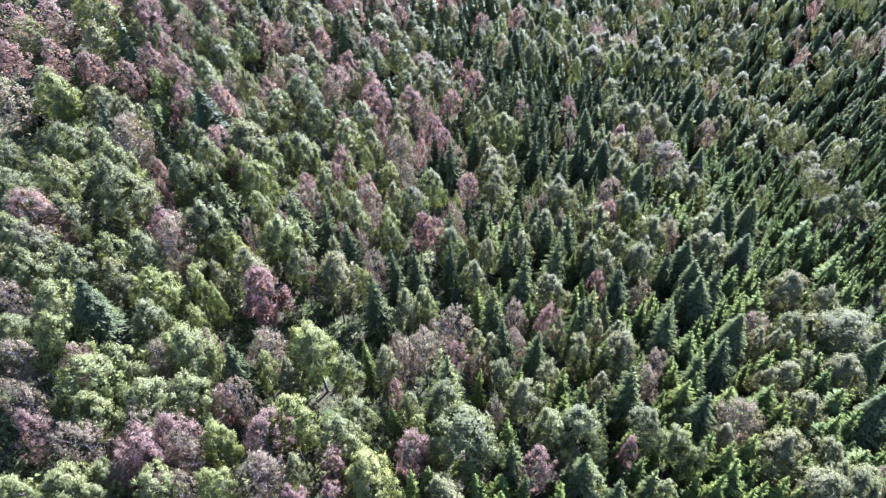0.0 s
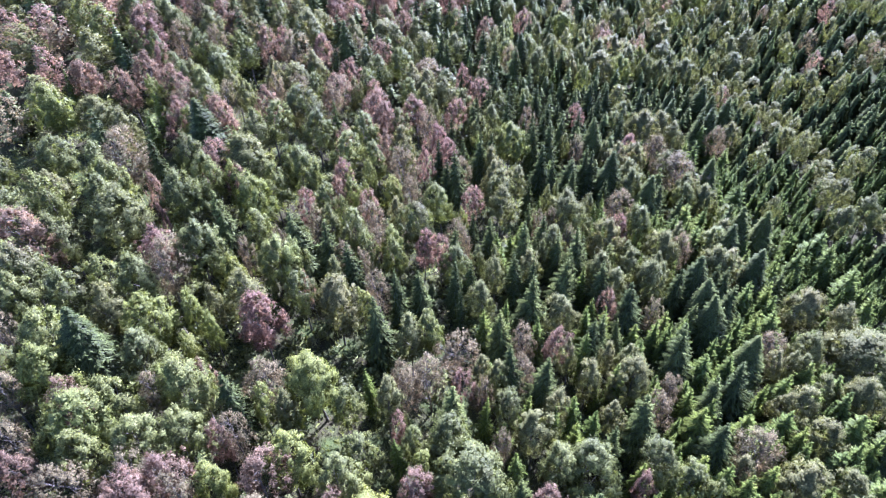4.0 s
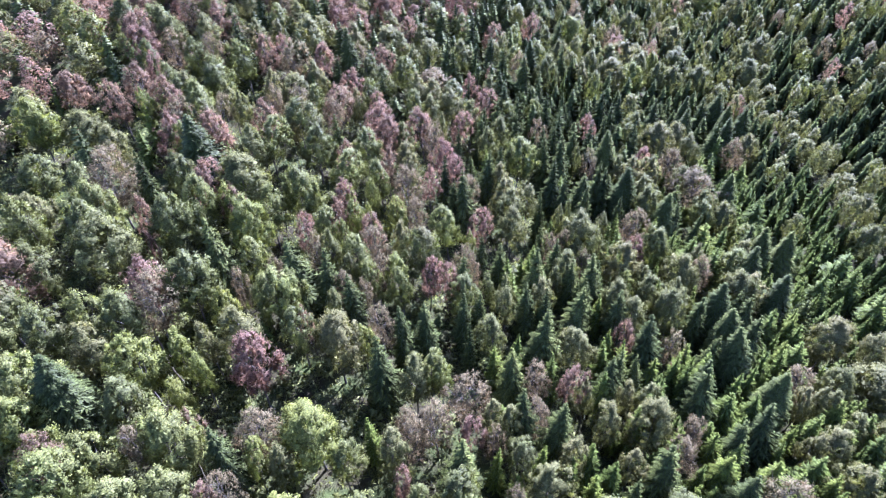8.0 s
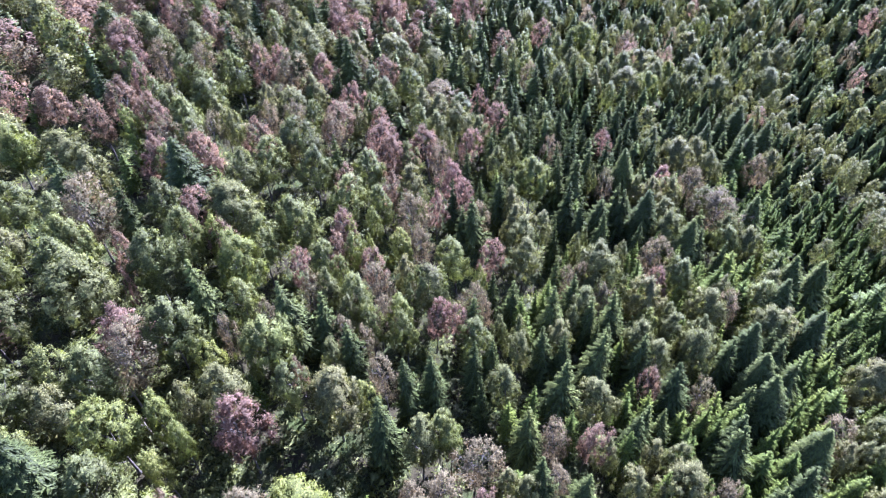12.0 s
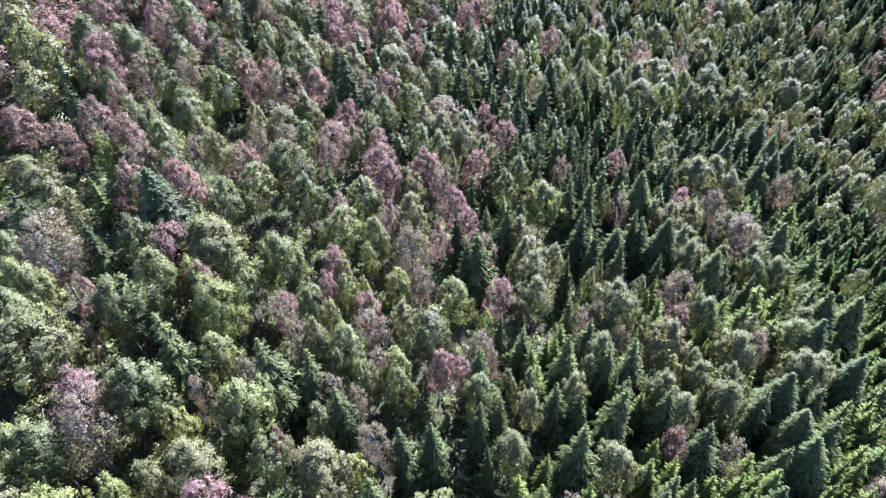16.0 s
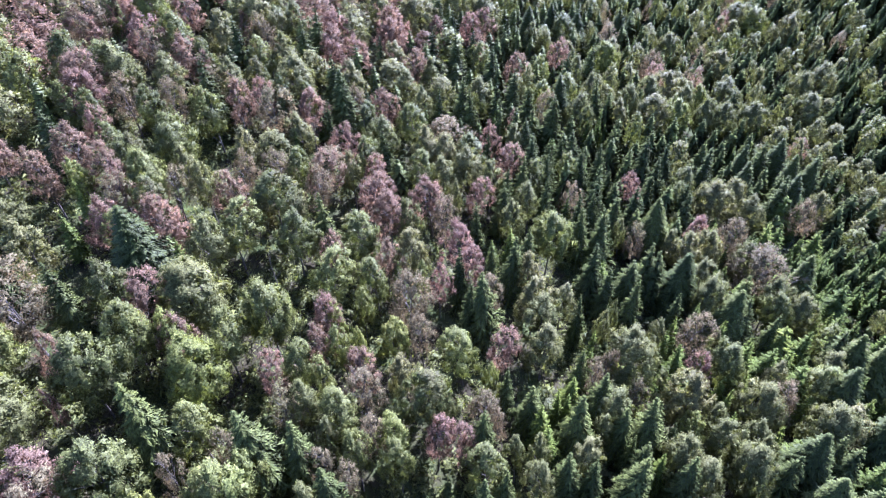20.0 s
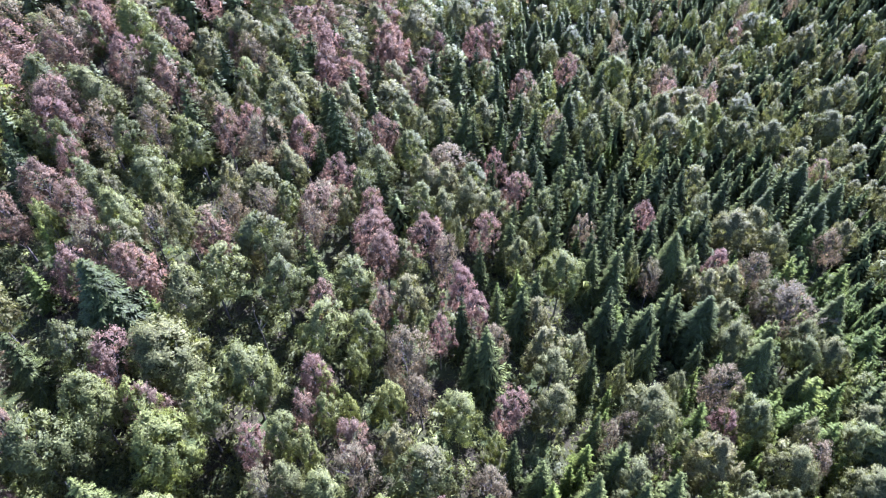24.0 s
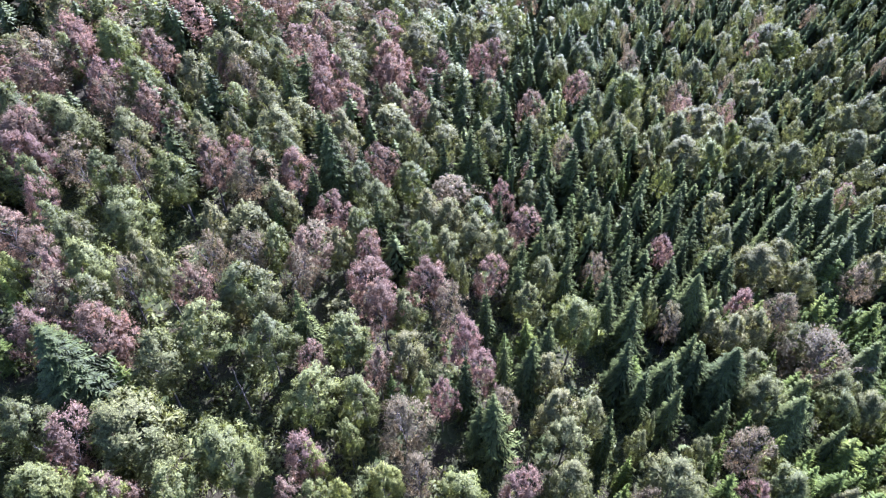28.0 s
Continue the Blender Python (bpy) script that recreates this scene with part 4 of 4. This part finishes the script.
PLOTS.append(("D", [
    (-29.0, 33.1, 12.9, 3.7), (-21.4, 36.2, 14.3, 5.9), (-29.7, 38.4, 13.5, 4.6), (-40.5, 38.5, 14.6, 6.3),
    (-34.9, 40.7, 14.0, 5.5), (-50.3, 44.9, 13.8, 5.1), (70.7, 45.3, 13.5, 4.7), (-25.7, 46.4, 13.3, 4.4),
    (8.8, 49.2, 12.7, 3.4), (-53.5, 49.8, 14.0, 5.4), (-36.5, 51.9, 13.4, 4.4), (48.6, 52.3, 15.6, 7.8),
    (-23.0, 55.3, 14.2, 5.7), (-4.9, 56.0, 13.4, 4.4), (6.2, 57.3, 12.5, 3.1), (-6.0, 58.7, 12.9, 3.7),
    (-1.4, 58.8, 13.9, 5.3), (35.8, 59.2, 13.5, 4.6), (-58.9, 60.1, 13.7, 4.9), (37.8, 62.6, 13.2, 4.2),
    (14.2, 62.6, 13.2, 4.1), (2.5, 63.1, 14.5, 6.2), (39.5, 64.5, 12.4, 2.9), (13.9, 68.6, 13.5, 4.6),
]))
PLOTS.append(("D", [
    (-9.6, 75.0, 13.4, 4.4), (63.7, 76.2, 14.3, 5.8), (-30.7, 78.5, 12.7, 3.4), (-12.2, 80.5, 12.7, 3.4),
    (40.6, 80.9, 13.2, 4.2), (-26.2, 82.1, 12.7, 3.5), (-15.5, 82.1, 12.7, 3.4), (-10.9, 85.9, 13.2, 4.2),
    (-20.7, 87.7, 13.3, 4.2), (6.0, 91.2, 12.5, 3.1), (-11.3, 91.3, 14.2, 5.8), (4.2, 92.1, 13.5, 4.5),
    (-55.5, 97.8, 16.5, 9.4), (28.0, 98.6, 12.8, 3.6), (21.6, 101.2, 12.8, 3.5), (54.9, 103.1, 14.0, 5.4),
    (-4.5, 103.4, 13.2, 4.2), (24.3, 104.4, 12.9, 3.7), (-6.6, 108.3, 15.3, 7.4), (41.6, 112.9, 14.8, 6.6),
    (6.3, 114.1, 13.5, 4.7), (-50.9, 120.0, 14.4, 5.9), (-44.6, 124.8, 13.3, 4.3), (-1.2, 129.5, 13.8, 5.1),
]))
PLOTS.append(("D", [
    (-22.8, 130.4, 13.8, 5.0), (-35.1, 131.7, 13.3, 4.3), (64.2, 133.9, 16.5, 12.9), (-29.8, 134.3, 13.9, 5.2),
    (37.4, 137.0, 13.5, 4.7), (60.9, 143.6, 15.6, 7.8), (25.3, 145.6, 13.5, 4.7), (-59.6, 147.6, 13.9, 5.2),
    (-51.6, 148.7, 13.8, 5.1), (-33.5, 149.8, 14.9, 6.8), (85.2, 157.5, 15.2, 7.2), (-18.8, 160.7, 13.2, 4.2),
    (-60.3, 163.2, 14.3, 5.8), (-75.7, 172.0, 16.3, 9.0), (-40.8, 177.7, 15.2, 7.2), (23.7, 182.1, 14.3, 5.8),
    (66.4, 229.1, 15.3, 7.3), (53.7, 242.3, 15.4, 7.5),
]))

# small gaps where the floor shows: middle and radius
CLEARINGS = [
    (-38.0, 73.8, 3), (-32.8, 64.4, 3), (-29.6, 61.4, 2.5), (-50.4, 58.2, 3), (-53.1, 41.1, 5), (-48.5, 39.7, 2.5),
    (-49.7, 37.9, 2), (-26.9, 48.2, 3), (-11.7, 61.9, 2), (9.0, 68.4, 2.5), (22.8, 64.9, 2.5), (35.7, 91.5, 2),
    (-40.2, 76.2, 3.5), (-41.0, 71.2, 3), (-40.6, 68.4, 2.5), (-53.9, 91.8, 2.5), (-42.2, 91.1, 2.5), (-30.3, 86.7, 2),
    (-40.5, 76.7, 3.5), (-51.9, 88.8, 2.5), (-4.9, 82.3, 2.5), (-30.6, 86.9, 2.5), (2.5, 98.3, 1.5), (-33.1, 110.4, 4),
    (-26.5, 113.9, 3.5), (-24.1, 109.3, 3), (11.9, 135.3, 4), (21.6, 113.8, 4), (24.3, 131.9, 4), (8.8, 121.7, 3),
    (-47.6, 142.4, 3), (-15.4, 106.0, 2.5), (-61.6, 143.2, 4), (-46.2, 122.6, 2.5), (26.9, 121.5, 3.5), (-31.7, 150.1, 2.5),
    (21.5, 161.3, 2), (-41.0, 115.9, 2), (62.3, 138.1, 2), (56.8, 121.9, 3),
    (-30.4, 87.9, 2), (-29.4, 90.4, 2), (-28.3, 93.4, 2), (-27.2, 96.5, 1.5), (-38.8, 90.1, 2.5), (-39.3, 100.3, 2),
    (-47.2, 110.3, 2), (-39.4, 66.7, 2.5), (-37.9, 69.7, 2), (-50.0, 55.2, 3.5), (-39.1, 76.8, 2), (-11.1, 63.6, 2.5),
    (5.3, 73.0, 2), (-12.2, 57.4, 2),
]

planted = []
cells = {}


def room_for(x, y, reach, closeness):
    for i in range(int(x // 6) - 1, int(x // 6) + 2):
        for j in range(int(y // 6) - 1, int(y // 6) + 2):
            for px, py, pr in cells.get((i, j), ()):
                if (px - x) ** 2 + (py - y) ** 2 < ((pr + reach) * closeness) ** 2:
                    return False
    return True


def plant(kind, x, y, high, wide, near):
    cells.setdefault((int(x // 6), int(y // 6)), []).append((x, y, wide / 2))
    planted.append((kind, x, y, high, wide, near))


for kind, rows in PLOTS:
    for x, y, high, wide in rows:
        plant(kind, x, y, high, wide, True)


# bare pale trunks that lean out of the stand: foot and top
def bare_trunk(foot, tip, thick, seed):
    r = np.random.default_rng(seed)
    foot, tip = np.array(foot), np.array(tip)
    root = new("bare_trunk")
    root.location = foot
    tagged(root, "leaning bare pale trunk with broken branch stubs among trees", "dead tree", group="bare trunks")
    way = tip - foot
    knots = [way * f + r.normal(size=3) * 0.12 * (0.05 < f < 0.95) for f in (-0.05, 0.2, 0.4, 0.6, 0.8, 1.0)]
    stem = new("trunk", mesh_of("trunk", *gather([tube(knots, [thick * (1 - 0.75 * i / 5) for i in range(6)], 8)]), [DEAD_WOOD], True))
    stem.parent = root
    for f in r.uniform(0.45, 0.97, 7):
        start = way * f
        out = unit(unit(r.normal(size=3)) + way / np.linalg.norm(way) * 0.6)
        l = r.uniform(0.8, 2.2)
        branch = new("branch", mesh_of("branch", *gather([tube([start, start + out * l * 0.5 + (0, 0, 0.1), start + out * l], [thick * 0.32, thick * 0.2, thick * 0.06], 5)]), [DEAD_WOOD], True))
        branch.parent = root


bare_trunk((-41.9, 73.1, 4.8), (-42.0, 73.3, 14.1), 0.17, 200)
bare_trunk((-47.3, 75.2, 5.8), (-48.2, 75.4, 14.2), 0.13, 201)
bare_trunk((-67.8, 84.6, 8.6), (-68.1, 84.8, 17.0), 0.15, 202)
bare_trunk((-63.5, 63.7, 7.2), (-63.1, 63.9, 16.7), 0.16, 203)
bare_trunk((-37.7, 66.1, 3.7), (-39.0, 66.3, 12.1), 0.12, 204)
bare_trunk((-34.8, 40.9, 2.3), (-35.0, 41.1, 10.7), 0.12, 205)
bare_trunk((-32.5, 40.4, 1.8), (-32.7, 40.6, 10.2), 0.13, 206)
bare_trunk((-32.0, 41.1, 1.7), (-32.6, 41.3, 10.1), 0.1, 207)
bare_trunk((-30.5, 51.3, 1.7), (-30.8, 51.5, 10.1), 0.12, 208)
bare_trunk((-41.8, 70.9, 4.7), (-41.8, 71.1, 13.4), 0.17, 209)
bare_trunk((-44.8, 69.5, 5.2), (-45.0, 69.7, 13.6), 0.14, 210)
bare_trunk((-42.7, 68.5, 4.8), (-42.1, 68.7, 13.2), 0.14, 211)
bare_trunk((-43.0, 113.1, 7.0), (-43.1, 113.3, 15.4), 0.13, 212)
bare_trunk((-57.9, 99.9, 8.7), (-58.5, 100.1, 17.1), 0.1, 213)
bare_trunk((-43.7, 116.1, 7.4), (-43.9, 116.3, 15.8), 0.14, 214)
bare_trunk((-43.6, 101.2, 6.5), (-43.4, 101.4, 14.9), 0.14, 215)
bare_trunk((-46.0, 126.8, 8.5), (-46.1, 127.0, 16.9), 0.13, 216)
bare_trunk((-36.8, 100.6, 5.1), (-37.5, 100.8, 13.5), 0.11, 217)
bare_trunk((-27.4, 112.8, 3.5), (-27.6, 113.0, 13.1), 0.12, 218)


# the rest of the forest, by the mix of each part of the slope
def in_sight(x, y):
    return 22 < y < 345 and abs(x) < 0.753 * (0.75 * y + 0.66 * (75 - canopy_height(x, y))) + 12


GULLY = [(62, 222), (81, 218), (100, 205), (111, 187), (117, 166), (113, 138), (119, 126)]


def segment(x, y, a, b):
    """Distance from a place to the line from a to b."""
    p, q = Vector((x - a[0], y - a[1])), Vector((b[0] - a[0], b[1] - a[1]))
    return (p - q * min(max(p.dot(q) / q.length_squared, 0), 1)).length


def mix_at(x, y):
    """Shares of the kinds and the spacing at a place."""
    patch = noise.noise((x * 0.045, y * 0.045, 3.1))
    conifer = min(max((x + 22 - 0.05 * (y - 100)) / 55, 0.1), 0.95) + 0.35 * patch
    gully = max(math.exp(-((segment(x, y, a, b) / 4.5) ** 2)) for a, b in zip(GULLY, GULLY[1:]))
    conifer -= 1.6 * gully + (0.38 if x > 50 and y > 190 else 0.15 if x > 30 and y > 150 else 0.0)
    young = 0.8 if (x > 28 and y < 105) or (x > 48 and y < 150) else 0.12
    red = min(max(0.04, 0.2 - 0.0022 * x + 0.3 * noise.noise((x * 0.04, y * 0.04, 9.0))), 0.38)
    return conifer, young, red, gully


spots = [(i * 2.6, j * 2.6) for i in range(-80, 84) for j in range(8, 134)]
jitter = rng.uniform(-1.1, 1.1, (len(spots), 2))
dice = rng.random((len(spots), 4))
for n in rng.permutation(len(spots)):
    x, y = float(spots[n][0] + jitter[n, 0]), float(spots[n][1] + jitter[n, 1])
    if not in_sight(x, y):
        continue
    conifer, young, red, gully = mix_at(x, y)
    a, b, c, d = (float(v) for v in dice[n])
    if a < conifer:
        kind = "N" if b < young else "S"
        high, wide = (8.5 + 4.0 * c, 2.6 + 1.4 * d) if kind == "N" else (9.5 + 6.0 * c, 4.8 + 2.2 * d)
        close = 0.7 if y > 125 else 0.8
        if kind == "N":
            close = 0.5
    else:
        kind = "P" if b < red * (0.95 if x < 10 else 0.75) else "D" if b < red * 1.25 + 0.06 - 0.1 * gully else "G" if b < red + 0.42 + 0.6 * gully + (0.25 if x > 60 else 0.0) else "Y" if b > 0.95 else "B"
        high, wide = 10.5 + 6.0 * c, (5.8 + 3.2 * d) * (0.74 if x > 12 else 1.0)
        close = 0.82
    if gully > 0.5 and kind in "GB":
        high, wide = 9.0 + 4 * c, 3.8 + 2.4 * d
    if any((x - cx) ** 2 + (y - cy) ** 2 < (cr + wide * 0.42) ** 2 for cx, cy, cr in CLEARINGS):
        continue
    if room_for(x, y, wide / 2, close + (0.24 if y < 140 else 0.0)):
        plant(kind, x, y, high, wide, y < 138 and abs(x) < 80)

# lower trees in the gaps of the stand
below = {k: [] for k in KINDS}
for n in rng.permutation(len(spots)):
    x, y = float(spots[n][0] - jitter[n, 1]), float(spots[n][1] + jitter[n, 0])
    a, b, c, d = (float(v) for v in dice[n])
    if not in_sight(x, y) or y > 250 or abs(x) > 150 or any((x - cx) ** 2 + (y - cy) ** 2 < (cr + 1.2) ** 2 for cx, cy, cr in CLEARINGS):
        continue
    conifer, young, red, gully = mix_at(x, y)
    kind = "S" if a < conifer else "D" if b < 0.2 else "G" if b < 0.45 else "B"
    high, wide = 1.6 + 2.2 * c, 2.0 + 1.6 * d
    if room_for(x, y, wide / 2, 0.95 if x < 25 and y < 150 else 0.72):
        cells.setdefault((int(x // 6), int(y // 6)), []).append((x, y, wide / 2))
        below[kind].append((x, y, high, wide))

counts = {k: 0 for k in KINDS}
woods = {k: [] for k in KINDS}
order = sorted(range(len(planted)), key=lambda n: (n >= sum(len(r) for _, r in PLOTS), planted[n][2] + 0.5 * abs(planted[n][1])))
for n in order:
    kind, x, y, high, wide, near = planted[n]
    if near and wide > (6.4 if kind == "S" else 6.7) and kind + "L" in KINDS:
        kind += "L"
    tall, broad = SIZE[kind]
    if kind[0] not in "SN" and x < 20:
        wide *= 1.0 + 0.16 * min(max((y - 105) / 45, 0.0), 1.0)
    z = float(ground_height(x, y))
    lean, turn = rng.uniform(-3, 3, 2), rng.uniform(0, 360)
    m = pose(x, y, z, *lean, turn) @ Matrix.Diagonal((wide / broad, wide / broad * rng.uniform(0.88, 1.12), high / tall, 1))
    if near and counts[kind] < 300:
        copy_thing(KINDS[kind][counts[kind] % len(KINDS[kind])], m)
        counts[kind] += 1
    else:
        woods[kind[0]].append(m)
for kind, protos in KINDS.items():
    for foot in protos:
        for ob in (*foot.children, foot):
            bpy.data.objects.remove(ob)


# far woods, joined by kind
def joined(name, label, leaf, models, poses):
    vs, fs, ns, n = [], [], [], 0
    for i, m in enumerate(poses):
        v, f, soft = models[i % len(models)]
        m = np.array(m)
        ns.append(unit(soft @ np.linalg.inv(m[:3, :3])))
        vs.append(v @ m[:3, :3].T + m[:3, 3])
        fs.append(f + n)
        n += len(v)
    return tagged(new(name, mesh_of(name, np.concatenate(vs), np.concatenate(fs), [leaf], True, np.concatenate(ns))), label, "forest", kind="stuff")


for kind, poses in woods.items():
    if poses:
        joined(*STUFF[kind], FAR[kind], poses)
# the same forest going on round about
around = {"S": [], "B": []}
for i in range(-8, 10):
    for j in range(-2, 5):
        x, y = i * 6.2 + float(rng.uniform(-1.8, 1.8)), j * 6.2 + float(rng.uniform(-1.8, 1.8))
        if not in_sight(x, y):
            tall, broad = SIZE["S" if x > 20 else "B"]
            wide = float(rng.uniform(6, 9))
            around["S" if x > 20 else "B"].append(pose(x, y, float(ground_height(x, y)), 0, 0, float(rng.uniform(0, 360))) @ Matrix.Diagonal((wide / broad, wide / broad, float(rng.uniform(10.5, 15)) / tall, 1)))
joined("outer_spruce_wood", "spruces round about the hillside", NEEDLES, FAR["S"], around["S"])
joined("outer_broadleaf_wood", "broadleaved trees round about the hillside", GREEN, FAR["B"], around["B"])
for kind, rows in below.items():
    if rows:
        tall, broad = SIZE[kind]
        poses = [pose(x, y, float(ground_height(x, y)), 0, 0, 37 * n) @ Matrix.Diagonal((wide / broad, wide / broad, high / tall, 1)) for n, (x, y, high, wide) in enumerate(rows)]
        joined("understorey", "lower trees in the gaps of the " + ("spruce stand" if kind == "S" else "broadleaved forest"), STUFF[kind][2], LOW[kind], poses)

# undergrowth of bushes and saplings in the gaps
def bush(seed):
    r = np.random.default_rng(seed)
    c = r.normal(size=(40, 3)) * (0.55, 0.55, 0.4) + (0, 0, 0.55)
    v, f = leaves(c, unit(r.normal(size=(40, 3)) + (0, 0, 0.8)), r.uniform(0.25, 0.7, 40), r.uniform(0.2, 0.4, 40), r)
    soft = unit(v * (1, 1, 0.5) + (0, 0, 0.4))
    return v, facing(v, f, soft), soft


def grass(seed):
    r = np.random.default_rng(seed)
    c = r.normal(size=(15, 3)) * (0.5, 0.5, 0.05) + (0, 0, 0.16)
    n = unit(r.normal(size=(15, 3)) * (1, 1, 0.4))
    v, f = leaves(c, n, r.uniform(0.25, 0.6, 15), r.uniform(0.08, 0.18, 15), r)
    soft = unit(np.repeat(n, 3, axis=0) * 0.5 + (0, 0, 1.0))
    return v, facing(v, f, soft), soft


def spot(x, y, s):
    return pose(x, y, float(ground_height(x, y)), 0, 0, float(rng.uniform(0, 360))) @ Matrix.Diagonal((s, s, s * float(rng.uniform(0.6, 1.3)), 1))


under, tufts = [], []
for _ in range(380):
    x, y = float(rng.uniform(-90, 90)), float(rng.uniform(24, 190))
    if in_sight(x, y) and noise.noise((x * 0.08, y * 0.08, 5)) > -0.3:
        under.append(spot(x, y, float(rng.uniform(0.6, 1.7))))
for i in range(-62, 63):
    for j in range(17, 112):
        x, y = i * 1.4 + float(rng.uniform(-0.7, 0.7)), j * 1.4 + float(rng.uniform(-0.7, 0.7))
        if in_sight(x, y) and room_for(x, y, 0.1, 0.3):
            (under if rng.random() < 0.08 else tufts).append(spot(x, y, float(rng.uniform(1.0, 1.9))))
for cx, cy, cr in CLEARINGS:
    for _ in range(int(6 * cr)):
        w, q = float(rng.uniform(0, 6.3)), (cr + 2.5) * math.sqrt(float(rng.random()))
        under.append(spot(cx + q * math.cos(w), cy + q * math.sin(w), float(rng.uniform(0.5, 1.3))))
    for _ in range(int(16 * cr)):
        w, q = float(rng.uniform(0, 6.3)), (cr + 1.5) * math.sqrt(float(rng.random()))
        tufts.append(spot(cx + q * math.cos(w), cy + q * math.sin(w), float(rng.uniform(0.7, 1.5))))
joined("undergrowth", "low green bushes and saplings on the forest floor", GREEN, [bush(s) for s in (91, 92, 93, 94)], under)
joined("grass", "rough green grass and ferns on the forest floor", GREEN, [grass(s) for s in (95, 96, 97)], tufts)
